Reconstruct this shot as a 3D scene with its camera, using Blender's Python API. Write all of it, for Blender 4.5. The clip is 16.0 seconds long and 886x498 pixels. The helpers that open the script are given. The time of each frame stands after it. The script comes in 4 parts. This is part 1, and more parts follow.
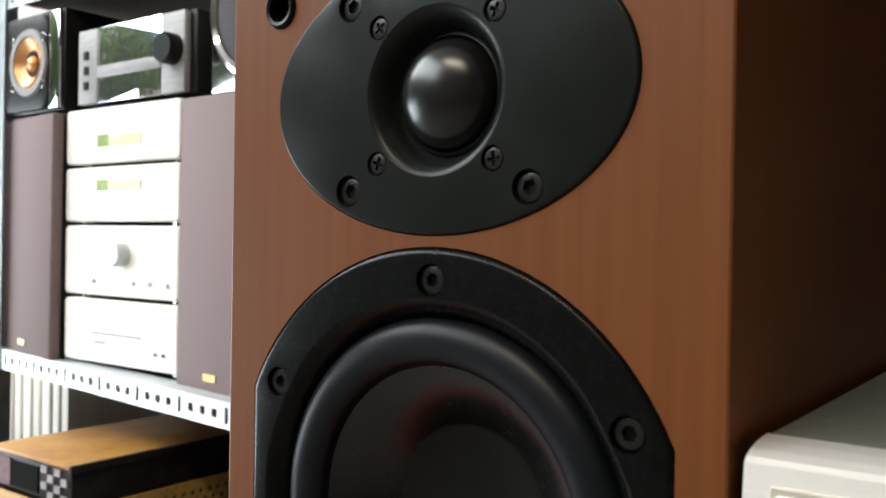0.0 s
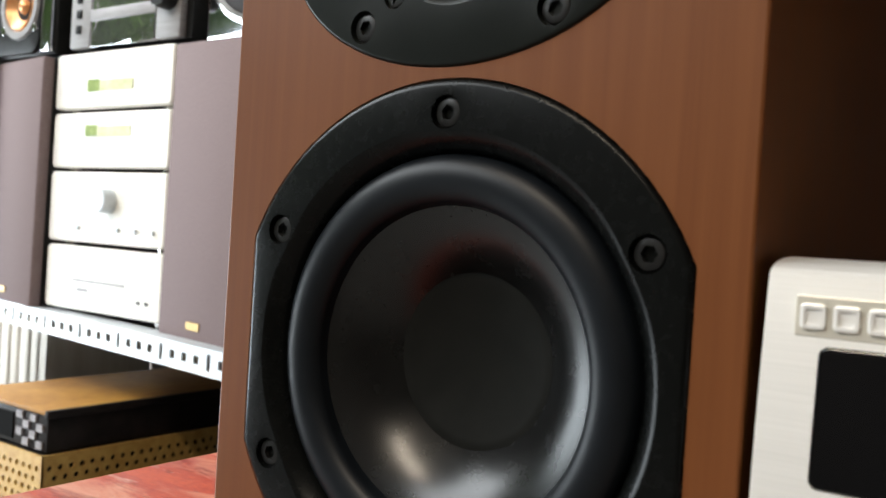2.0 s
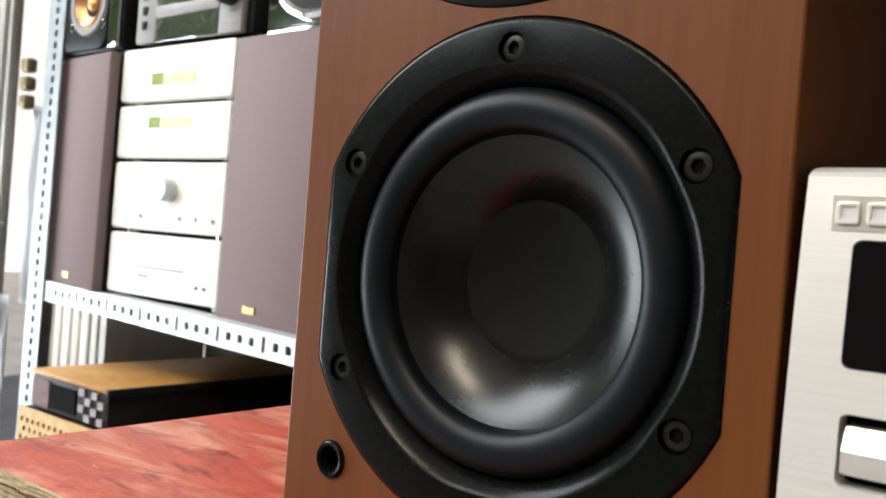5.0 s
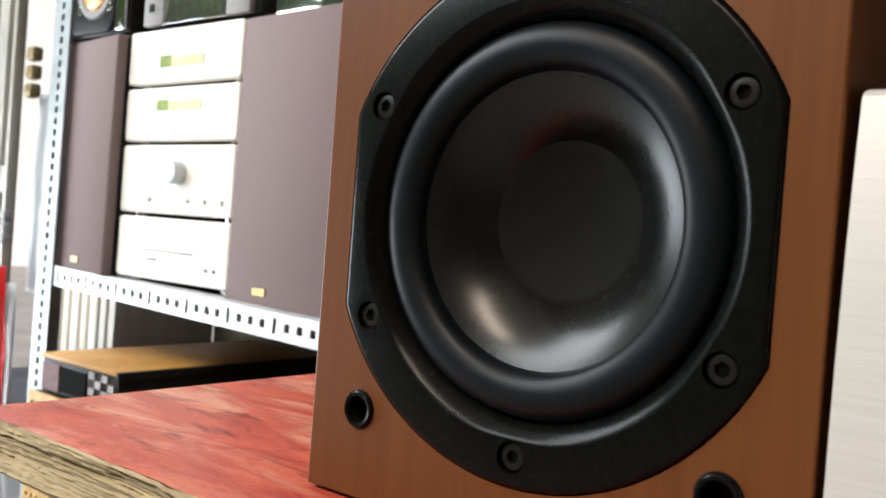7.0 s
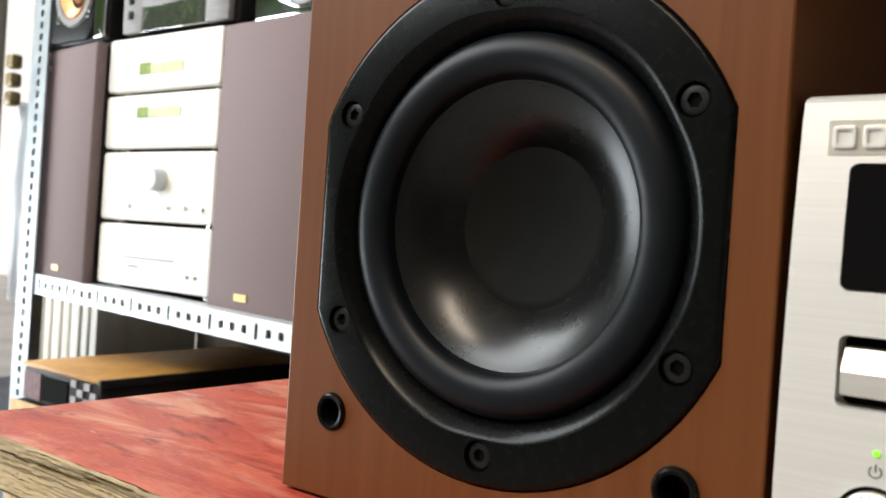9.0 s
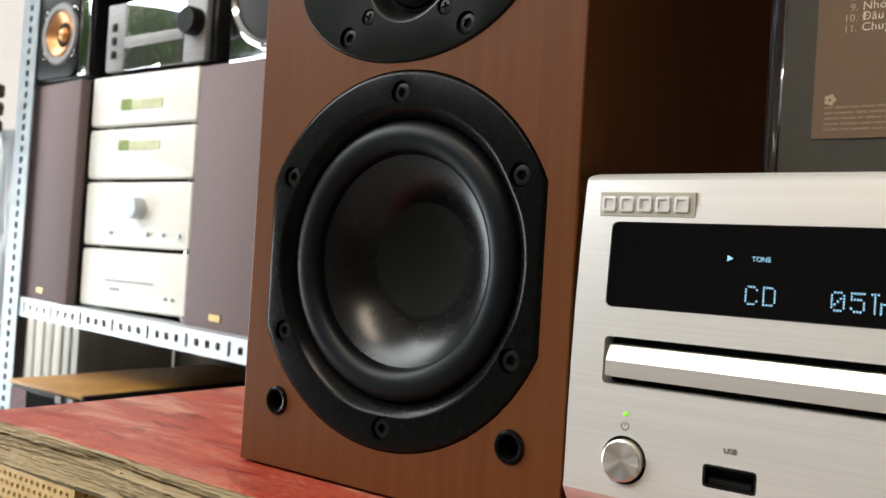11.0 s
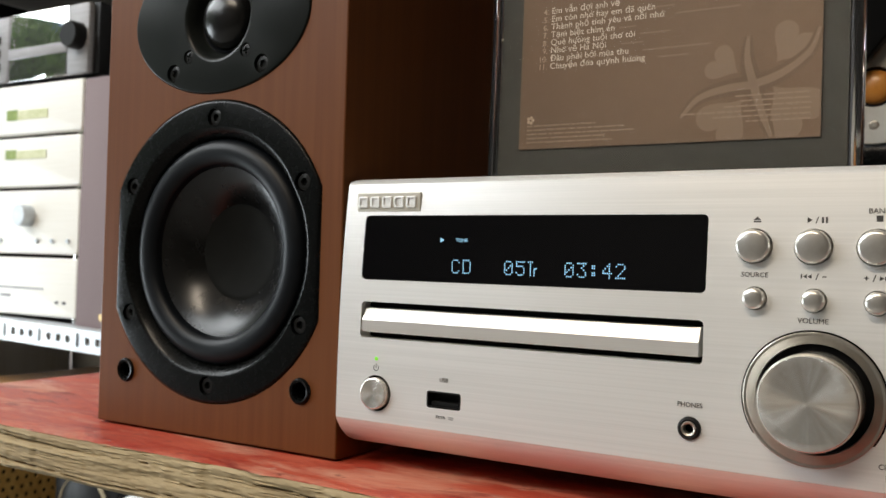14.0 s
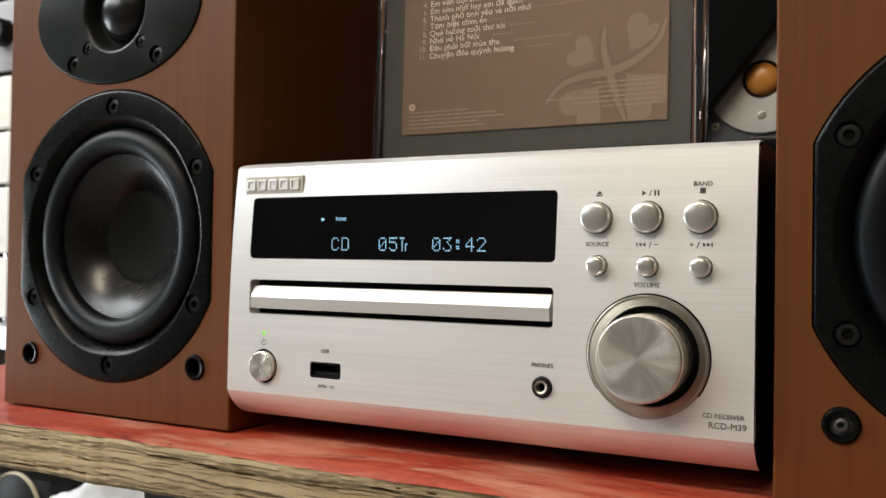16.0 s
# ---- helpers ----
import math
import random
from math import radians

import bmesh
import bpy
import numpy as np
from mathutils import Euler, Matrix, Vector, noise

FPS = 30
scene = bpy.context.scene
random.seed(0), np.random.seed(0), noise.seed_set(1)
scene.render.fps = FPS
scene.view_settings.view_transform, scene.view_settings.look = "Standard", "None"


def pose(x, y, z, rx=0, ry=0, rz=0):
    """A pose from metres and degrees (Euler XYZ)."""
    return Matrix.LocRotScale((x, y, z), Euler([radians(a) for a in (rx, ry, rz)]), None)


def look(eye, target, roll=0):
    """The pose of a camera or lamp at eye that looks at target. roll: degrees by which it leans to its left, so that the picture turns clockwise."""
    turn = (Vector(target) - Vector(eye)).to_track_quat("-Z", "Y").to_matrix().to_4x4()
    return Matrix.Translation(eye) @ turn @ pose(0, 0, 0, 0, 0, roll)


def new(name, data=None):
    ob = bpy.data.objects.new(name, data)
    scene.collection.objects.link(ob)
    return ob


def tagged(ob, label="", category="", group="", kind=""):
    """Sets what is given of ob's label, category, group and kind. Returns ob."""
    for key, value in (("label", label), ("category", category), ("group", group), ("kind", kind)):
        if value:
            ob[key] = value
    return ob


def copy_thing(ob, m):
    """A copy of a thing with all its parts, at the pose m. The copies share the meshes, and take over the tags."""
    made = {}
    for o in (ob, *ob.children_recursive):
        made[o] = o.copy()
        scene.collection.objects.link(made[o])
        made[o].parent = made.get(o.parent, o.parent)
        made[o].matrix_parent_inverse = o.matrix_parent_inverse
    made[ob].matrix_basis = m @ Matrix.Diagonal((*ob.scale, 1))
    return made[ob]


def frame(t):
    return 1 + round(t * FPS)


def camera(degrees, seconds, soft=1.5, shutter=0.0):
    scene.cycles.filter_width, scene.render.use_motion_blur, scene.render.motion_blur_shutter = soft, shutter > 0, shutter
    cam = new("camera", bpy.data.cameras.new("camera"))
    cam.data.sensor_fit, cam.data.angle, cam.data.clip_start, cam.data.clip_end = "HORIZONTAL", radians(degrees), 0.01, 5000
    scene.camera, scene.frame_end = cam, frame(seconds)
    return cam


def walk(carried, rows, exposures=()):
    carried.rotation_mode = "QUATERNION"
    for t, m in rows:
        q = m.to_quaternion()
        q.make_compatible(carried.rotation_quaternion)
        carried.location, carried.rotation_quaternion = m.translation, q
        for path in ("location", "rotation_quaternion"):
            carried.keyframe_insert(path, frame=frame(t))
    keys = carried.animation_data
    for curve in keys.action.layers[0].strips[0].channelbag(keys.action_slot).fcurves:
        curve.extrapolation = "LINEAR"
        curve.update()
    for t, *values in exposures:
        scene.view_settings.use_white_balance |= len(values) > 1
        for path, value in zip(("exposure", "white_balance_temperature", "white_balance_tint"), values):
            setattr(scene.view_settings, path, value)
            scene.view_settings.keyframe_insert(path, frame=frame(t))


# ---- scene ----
cam = camera(52.4, 16.0)
cam.data.dof.use_dof, cam.data.dof.focus_distance, cam.data.dof.aperture_fstop = True, 0.30, 28.0
METRES, EYE, TILT, LEAN, TURN = 0.35, 0.952, 0.0, 0.0, 36.4
ROWS = [
    (0.0, 0.0, 0.0, 0.0, 0.01, -0.52, -0.94),
    (0.5, 0.0103, 0.0083, -0.0264, -0.64, -0.67, -0.82),
    (1.0, 0.0075, 0.006, -0.0426, -0.84, -0.88, -1.13),
    (1.5, -0.0033, 0.0105, -0.0705, -0.81, -0.87, -2.2),
    (2.0, -0.0156, 0.0177, -0.1086, -0.99, -0.91, -3.56),
    (2.5, -0.0072, 0.0156, -0.1216, -0.99, -1.04, -3.88),
    (3.0, -0.0104, -0.0149, -0.1276, -0.4, -0.88, -3.98),
    (3.5, -0.0108, -0.029, -0.1346, 0.14, -0.44, -4.16),
    (4.0, -0.0231, -0.0466, -0.1447, 0.96, -0.18, -4.31),
    (6.5, -0.0371, -0.0252, -0.2081, 2.29, -0.91, -4.46),
    (7.0, -0.0442, -0.0263, -0.2129, 2.16, -0.92, -4.28),
    (7.5, -0.0447, -0.0225, -0.2159, 2.08, -0.71, -4.1),
    (8.0, -0.0397, -0.0135, -0.2124, 1.76, -0.76, -3.9),
    (8.5, -0.0364, -0.0182, -0.2132, 1.51, -0.75, -3.71),
    (9.0, -0.0299, -0.0437, -0.2108, 1.2, -0.62, -3.66),
    (11.5, 0.0598, -0.3626, -0.1946, -0.88, 1.08, -3.28),
    (12.0, 0.0792, -0.4254, -0.1968, -2.08, 1.09, -3.1),
    (12.5, 0.1196, -0.4825, -0.2056, -2.82, 1.35, -2.51),
    (13.0, 0.1471, -0.5099, -0.2072, -3.34, 1.33, -1.84),
    (13.5, 0.1672, -0.5302, -0.2056, -4.3, 1.04, -1.71),
    (14.0, 0.1771, -0.5497, -0.2044, -5.47, 0.89, -1.62),
    (14.5, 0.1932, -0.5705, -0.2138, -6.84, 0.91, -1.12),
    (15.0, 0.2146, -0.5866, -0.2224, -7.81, 0.81, -0.82),
    (15.5, 0.2295, -0.6013, -0.2313, -8.3, 0.86, -0.87),
    (16.0, 0.2538, -0.6205, -0.2282, -8.38, 0.95, -0.88),
]
EXPOSURES = [(0.0, 0.0, 6700, 11), (6.5, 0.0, 6850, 13), (9.0, 0.0, 6850, 12), (11.5, -0.44, 6900, 12), (12.5, -0.48, 6900, 12), (14.5, -0.40, 6800, 12), (16.0, -0.36, 6900, 13)]
walk(cam, [(t, pose(0.1305, -0.1726, EYE, TILT, LEAN, TURN) @ pose(METRES * x, METRES * y, METRES * z, 90 + pitch, roll, yaw)) for t, x, y, z, yaw, pitch, roll in ROWS], EXPOSURES)

# ---- world and light ----
world = bpy.data.worlds.new("sky")
scene.world = world
world.use_nodes = True
wn = world.node_tree
sky = wn.nodes.new("ShaderNodeTexSky")
sky.sky_type = "NISHITA"
sky.sun_disc = False
sky.sun_elevation, sky.sun_rotation = radians(50), radians(121)
wn.nodes["Background"].inputs[1].default_value = 0.12
wn.links.new(sky.outputs[0], wn.nodes["Background"].inputs[0])


def lamp(name, kind, energy, m, color=(1, 1, 1), size=(1, 1), angle=0.5):
    data = bpy.data.lights.new(name, kind)
    data.energy, data.color = energy, color
    if kind == "AREA":
        data.shape, data.size, data.size_y = "RECTANGLE", size[0], size[1]
    if kind == "SUN":
        data.angle = radians(angle)
    ob = new(name, data)
    ob.matrix_world = m
    return ob


lamp("sun", "SUN", 5.0, look((5, -3, 7), (0, 0, 0)), (1.0, 0.95, 0.88))
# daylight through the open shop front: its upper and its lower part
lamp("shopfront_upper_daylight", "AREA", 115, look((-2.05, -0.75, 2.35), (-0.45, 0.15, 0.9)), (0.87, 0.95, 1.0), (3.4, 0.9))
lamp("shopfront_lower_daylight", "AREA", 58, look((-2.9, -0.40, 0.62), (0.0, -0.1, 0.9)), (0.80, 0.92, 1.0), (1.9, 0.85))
# ceiling tube
lamp("ceiling_tube_light", "AREA", 36, look((-0.10, -1.55, 2.60), (-0.05, -1.0, 0.0)), (1.0, 0.88, 0.72), (1.2, 0.12))

# ---- materials ----


def material(name, base, rough=0.5, metal=0.0, **more):
    """base: a colour or (dark, light); grain: (x, y, z) scale of the variation; fine: a second scale; bump: strength."""
    m = bpy.data.materials.new(name)
    m.use_nodes = True
    nt = m.node_tree
    b = nt.nodes["Principled BSDF"]
    b.inputs["Metallic"].default_value = metal
    b.inputs["Roughness"].default_value = rough
    dark, light = base if isinstance(base[0], (tuple, list)) else (base, base)
    b.inputs["Base Color"].default_value = (*dark, 1)
    co = nt.nodes.new("ShaderNodeTexCoord")
    mapping = nt.nodes.new("ShaderNodeMapping")
    mapping.inputs["Scale"].default_value = more.get("grain", (20, 20, 20))
    nt.links.new(co.outputs["Object"], mapping.inputs[0])
    n1 = nt.nodes.new("ShaderNodeTexNoise")
    n1.inputs["Scale"].default_value = 1.0
    n1.inputs["Detail"].default_value = more.get("detail", 5)
    n1.inputs["Distortion"].default_value = more.get("warp", 0.0)
    nt.links.new(mapping.outputs[0], n1.inputs["Vector"])
    n2 = nt.nodes.new("ShaderNodeTexNoise")
    n2.inputs["Scale"].default_value = more.get("fine", 9.0)
    n2.inputs["Detail"].default_value = 3
    nt.links.new(mapping.outputs[0], n2.inputs["Vector"])
    mix = nt.nodes.new("ShaderNodeMath")
    mix.operation = "MULTIPLY_ADD"
    mix.inputs[1].default_value = more.get("fineness", 0.35)
    nt.links.new(n2.outputs[0], mix.inputs[0])
    sub = nt.nodes.new("ShaderNodeMath")
    sub.operation = "SUBTRACT"
    sub.inputs[1].default_value = more.get("fineness", 0.35) * 0.5
    nt.links.new(n1.outputs[0], sub.inputs[0])
    nt.links.new(sub.outputs[0], mix.inputs[2])
    ramp = nt.nodes.new("ShaderNodeValToRGB")
    lo, hi = more.get("band", (0.3, 0.7))
    ramp.color_ramp.elements[0].position, ramp.color_ramp.elements[1].position = lo, hi
    ramp.color_ramp.elements[0].color, ramp.color_ramp.elements[1].color = (*dark, 1), (*light, 1)
    nt.links.new(mix.outputs[0], ramp.inputs[0])
    nt.links.new(ramp.outputs[0], b.inputs["Base Color"])
    if more.get("rough_var"):
        rr = nt.nodes.new("ShaderNodeMapRange")
        rr.inputs[3].default_value, rr.inputs[4].default_value = rough - more["rough_var"], rough + more["rough_var"]
        nt.links.new(mix.outputs[0], rr.inputs[0])
        nt.links.new(rr.outputs[0], b.inputs["Roughness"])
    if more.get("bump"):
        bp = nt.nodes.new("ShaderNodeBump")
        bp.inputs["Strength"].default_value = more["bump"]
        bp.inputs["Distance"].default_value = more.get("relief", 0.0005)
        nt.links.new(mix.outputs[0], bp.inputs["Height"])
        nt.links.new(bp.outputs[0], b.inputs["Normal"])
    if more.get("aniso"):
        b.inputs["Anisotropic"].default_value = more["aniso"]
        tg = nt.nodes.new("ShaderNodeTangent")
        tg.direction_type, tg.axis = "RADIAL", "Y"
        nt.links.new(tg.outputs[0], b.inputs["Tangent"])
    if more.get("brushed"):
        b.inputs["Anisotropic"].default_value = more["brushed"]
        up = nt.nodes.new("ShaderNodeCombineXYZ")
        up.inputs[2].default_value = 1.0
        nt.links.new(up.outputs[0], b.inputs["Tangent"])
    if more.get("coat"):
        b.inputs["Coat Weight"].default_value = more["coat"]
        b.inputs["Coat Roughness"].default_value = 0.08
    if more.get("spec") is not None:
        b.inputs["Specular IOR Level"].default_value = more["spec"]
    if more.get("glow"):
        b.inputs["Emission Color"].default_value = (*more.get("glow_color", dark), 1)
        b.inputs["Emission Strength"].default_value = more["glow"]
    return m


def glass(name, color=(1, 1, 1), rough=0.02, ior=1.45):
    m = material(name, color, rough)
    b = m.node_tree.nodes["Principled BSDF"]
    b.inputs["Transmission Weight"].default_value = 1.0
    b.inputs["IOR"].default_value = ior
    return m


CHERRY = material("cherry_laminate", ((0.126, 0.0390, 0.0098), (0.160, 0.0535, 0.0145)), 0.48, grain=(240, 240, 5), fine=3.2, band=(0.25, 0.75), warp=0.4, bump=0.05, relief=0.0002, rough_var=0.05, spec=0.22)
BLACK_SATIN = material("satin_black_plastic", ((0.0025, 0.0029, 0.0028), (0.004, 0.0045, 0.0044)), 0.27, grain=(400, 400, 400), fine=6, bump=0.08, relief=0.0001, rough_var=0.02, spec=0.14)
PLATE_BLACK = material("matt_black_plate", ((0.0068, 0.0084, 0.0074), (0.0092, 0.0110, 0.0098)), 0.32, grain=(90, 90, 90), fine=30, bump=0.06, relief=0.00008, spec=0.15)
RUBBER = material("black_rubber", ((0.0036, 0.0050, 0.0068), (0.0054, 0.0072, 0.0096)), 0.40, grain=(120, 120, 120), fine=8, rough_var=0.02, spec=0.20)
CONE_BLACK = material("coated_black_cone", ((0.003, 0.003, 0.003), (0.0045, 0.0045, 0.0045)), 0.27, grain=(140, 140, 140), fine=6, rough_var=0.015, spec=0.42)
CAP_BLACK = material("matt_black_cap", ((0.0065, 0.0068, 0.006), (0.009, 0.0093, 0.0084)), 0.6, grain=(120, 120, 120), fine=20, bump=0.1, relief=0.0001, spec=0.09)
DOME_BLACK = material("silk_dome_coating", ((0.007, 0.007, 0.007), (0.010, 0.010, 0.010)), 0.26, grain=(60, 60, 60), spec=0.4)
SCREW_BLACK = material("blackened_steel", ((0.012, 0.012, 0.012), (0.03, 0.03, 0.03)), 0.35, 0.6, grain=(300, 300, 300))
# black of the grille cloth; elsewhere it puts the shade of recesses into colour
VOID = material("gap_shade_and_cloth_black", (0.004, 0.004, 0.004), 0.9, spec=0.1)
ALU = material("brushed_aluminium", ((0.87, 0.87, 0.85), (0.96, 0.955, 0.94)), 0.34, 0.48, brushed=0.6, grain=(9, 60, 1500), fine=2.2, band=(0.2, 0.8), bump=0.08, relief=0.00012, rough_var=0.06)
ALU_TRAY = material("polished_tray_aluminium", ((0.80, 0.785, 0.75), (0.86, 0.845, 0.81)), 0.30, 0.5, grain=(3, 60, 700), fine=2.0)
KNOB_METAL = material("spun_aluminium", ((0.80, 0.77, 0.72), (0.88, 0.85, 0.80)), 0.27, 0.85, grain=(200, 200, 200), aniso=0.9)
BUTTON_METAL = material("satin_chrome", ((0.70, 0.67, 0.62), (0.80, 0.77, 0.72)), 0.28, 0.88, grain=(100, 100, 100))
RING_METAL = material("warm_grey_ring", ((0.42, 0.39, 0.34), (0.48, 0.45, 0.40)), 0.35, 0.9, grain=(100, 100, 100))
PEG_GREY = material("dull_grey_peg", ((0.05, 0.05, 0.052), (0.10, 0.10, 0.105)), 0.4, 0.4, grain=(300, 300, 300))
CHROME = material("chrome", (0.8, 0.8, 0.8), 0.10, 1.0)
LID_GREY = material("grey_lid", ((0.175, 0.195, 0.18), (0.22, 0.24, 0.22)), 0.45, 0.3, grain=(200, 200, 200), bump=0.05)
BODY_BLACK = material("black_side_plastic", ((0.007, 0.007, 0.007), (0.012, 0.012, 0.012)), 0.42, grain=(80, 80, 80), spec=0.2)
SCREEN = material("smoked_display", (0.003, 0.003, 0.0035), 0.10, spec=0.25)
GLOW = material("display_glow", (0.1, 0.2, 0.3), 0.5, glow=1.15, glow_color=(0.34, 0.72, 1.0))
GREEN_GLOW = material("green_lamp", (0.25, 0.9, 0.05), 0.4, glow=0.6, glow_color=(0.25, 0.9, 0.05))
INK = material("grey_ink", (0.055, 0.052, 0.048), 0.5)
LOGO_PLATE = material("champagne_badge", ((0.60, 0.57, 0.49), (0.66, 0.63, 0.55)), 0.4, 0.4, grain=(60, 60, 60))
CARD_BROWN = material("brown_printed_card", ((0.104, 0.064, 0.037), (0.128, 0.082, 0.049)), 0.6, grain=(12, 12, 12), fine=14, spec=0.2)
CARD_PALE = material("pale_print", (0.156, 0.106, 0.068), 0.6, spec=0.2)
CARD_DARK = material("dark_print", (0.100, 0.063, 0.037), 0.6, spec=0.2)
CARD_GREY = material("olive_grey_tray", ((0.030, 0.028, 0.021), (0.038, 0.035, 0.027)), 0.6, grain=(10, 10, 10), spec=0.2)
PRINT_WHITE = material("white_print", ((0.44, 0.37, 0.29), (0.54, 0.47, 0.39)), 0.6, grain=(300, 300, 300), spec=0.2)
PRINT_FAINT = material("faint_print", (0.185, 0.130, 0.086), 0.6, spec=0.2)
PRINT_MID = material("tan_print", (0.32, 0.235, 0.165), 0.6, spec=0.2)
CLEAR = glass("clear_plastic", (0.97, 0.98, 1.0), 0.03)
MAUVE = material("mauve_grille_cloth", ((0.168, 0.122, 0.124), (0.212, 0.156, 0.157)), 0.85, grain=(500, 500, 500), fine=2, bump=0.3, relief=0.0005)
GOLD = material("gold_badge", ((0.36, 0.24, 0.09), (0.44, 0.30, 0.12)), 0.45, 0.6, grain=(300, 300, 300))
CREAM_METAL = material("champagne_silver_front", ((0.86, 0.84, 0.77), (0.90, 0.88, 0.82)), 0.45, 0.0, grain=(10, 10, 300))
GREEN_LCD = material("green_display", ((0.16, 0.26, 0.09), (0.42, 0.50, 0.20)), 0.2, grain=(50, 50, 50))
# paler display green; the washed-out glare is put into the colour
PALE_LCD = material("washed_out_display", ((0.56, 0.60, 0.30), (0.80, 0.80, 0.58)), 0.2, grain=(30, 30, 60))
GALV = material("galvanised_steel", ((0.50, 0.54, 0.57), (0.66, 0.69, 0.71)), 0.45, 0.3, grain=(40, 40, 40), fine=6, bump=0.1)
COPPER = material("copper_cone", ((0.62, 0.27, 0.10), (0.78, 0.40, 0.18)), 0.35, 0.6, grain=(60, 60, 60))
GLOSS_PANEL = material("glossy_dark_glass", (0.75, 0.76, 0.74), 0.04, 0.95)
SILVER_DULL = material("dull_silver_front", ((0.25, 0.24, 0.24), (0.32, 0.31, 0.31)), 0.5, 0.15, grain=(30, 30, 200))
PAPER_WHITE = material("white_paper_stack", ((0.62, 0.58, 0.52), (0.76, 0.73, 0.68)), 0.8, grain=(160, 40, 2), bump=0.2)
OLIVE_PANEL = material("olive_board", ((0.075, 0.060, 0.040), (0.105, 0.083, 0.056)), 0.7, grain=(8, 8, 8))
OCHRE = material("ochre_lid", ((0.34, 0.15, 0.03), (0.52, 0.27, 0.06)), 0.55, grain=(14, 14, 14), fine=6)
DARK_BOX = material("dark_brown_lacquer", ((0.009, 0.007, 0.007), (0.020, 0.015, 0.014)), 0.55, grain=(40, 40, 40), bump=0.3, spec=0.2)
CANE = material("golden_cane", ((0.45, 0.25, 0.06), (0.62, 0.40, 0.13)), 0.5, grain=(80, 80, 80), bump=0.3)
WHITE_PLATE = material("pale_grey_plate", ((0.50, 0.49, 0.45), (0.56, 0.55, 0.51)), 0.5, grain=(60, 60, 60), bump=0.05)
SLATE = material("slate_blue_baffle", ((0.055, 0.062, 0.072), (0.075, 0.083, 0.095)), 0.5, grain=(50, 50, 50), bump=0.1)
AMBER = material("amber_dome", ((0.55, 0.20, 0.03), (0.70, 0.30, 0.06)), 0.35, grain=(90, 90, 90), coat=0.3)
WALL = material("cream_wall_paint", ((0.62, 0.58, 0.52), (0.72, 0.68, 0.62)), 0.8, grain=(1.5, 1.5, 1.5), fine=12, bump=0.1)
BACKDROP_WHITE = material("bright_outdoors_white", ((0.78, 0.77, 0.74), (0.86, 0.85, 0.83)), 0.8, grain=(0.6, 0.6, 0.6), fine=12, bump=0.1)
BRASS_DULL = material("tarnished_brass", ((0.16, 0.12, 0.06), (0.34, 0.27, 0.15)), 0.45, 0.5, grain=(60, 60, 60), bump=0.2)
WALL_DIM = material("dull_brown_wall_paint", ((0.11, 0.10, 0.085), (0.15, 0.135, 0.115)), 0.8, grain=(1.5, 1.5, 1.5), fine=12, bump=0.1)
DARK_CLOTH = material("dark_grey_cloth", ((0.035, 0.032, 0.034), (0.05, 0.046, 0.048)), 0.85, grain=(500, 500, 500), bump=0.3)
CREAM_RING = material("cream_ring", ((0.62, 0.55, 0.38), (0.72, 0.65, 0.48)), 0.4, grain=(60, 60, 60))
MAROON = material("maroon_lattice", ((0.09, 0.03, 0.035), (0.16, 0.06, 0.07)), 0.6, grain=(120, 120, 120), bump=0.3)
FRET = material("pale_fretwork", ((0.16, 0.14, 0.145), (0.34, 0.31, 0.32)), 0.5, grain=(80, 80, 80))
CEILING_PAINT = material("dull_ceiling_paint", ((0.38, 0.36, 0.33), (0.44, 0.42, 0.39)), 0.85, grain=(1.5, 1.5, 1.5), fine=12)
WALL_DARK = material("dark_stained_panel", ((0.018, 0.014, 0.011), (0.03, 0.024, 0.019)), 0.7, grain=(4, 4, 1))
CONCRETE = material("worn_concrete", ((0.20, 0.19, 0.18), (0.30, 0.29, 0.27)), 0.8, grain=(3, 3, 3), fine=15, bump=0.2)
STEEL_FRAME = material("warm_grey_steel_frame", ((0.30, 0.285, 0.25), (0.42, 0.40, 0.36)), 0.5, 0.3, grain=(20, 20, 6))
POST_STEEL = material("blue_grey_steel", ((0.27, 0.31, 0.335), (0.40, 0.44, 0.46)), 0.5, 0.3, grain=(40, 40, 40), bump=0.1)
RED_PLASTIC = material("red_plastic", ((0.62, 0.03, 0.03), (0.75, 0.05, 0.05)), 0.35, grain=(20, 20, 20))
SHEER = material("white_plastic_sheet", ((0.70, 0.72, 0.74), (0.82, 0.84, 0.86)), 0.35, grain=(30, 30, 4))
BARK = material("bark", ((0.06, 0.045, 0.03), (0.12, 0.09, 0.06)), 0.9, grain=(20, 20, 5), bump=0.5)
LEAF = material("leaf_green", ((0.06, 0.14, 0.025), (0.13, 0.26, 0.05)), 0.5, grain=(3, 3, 3))


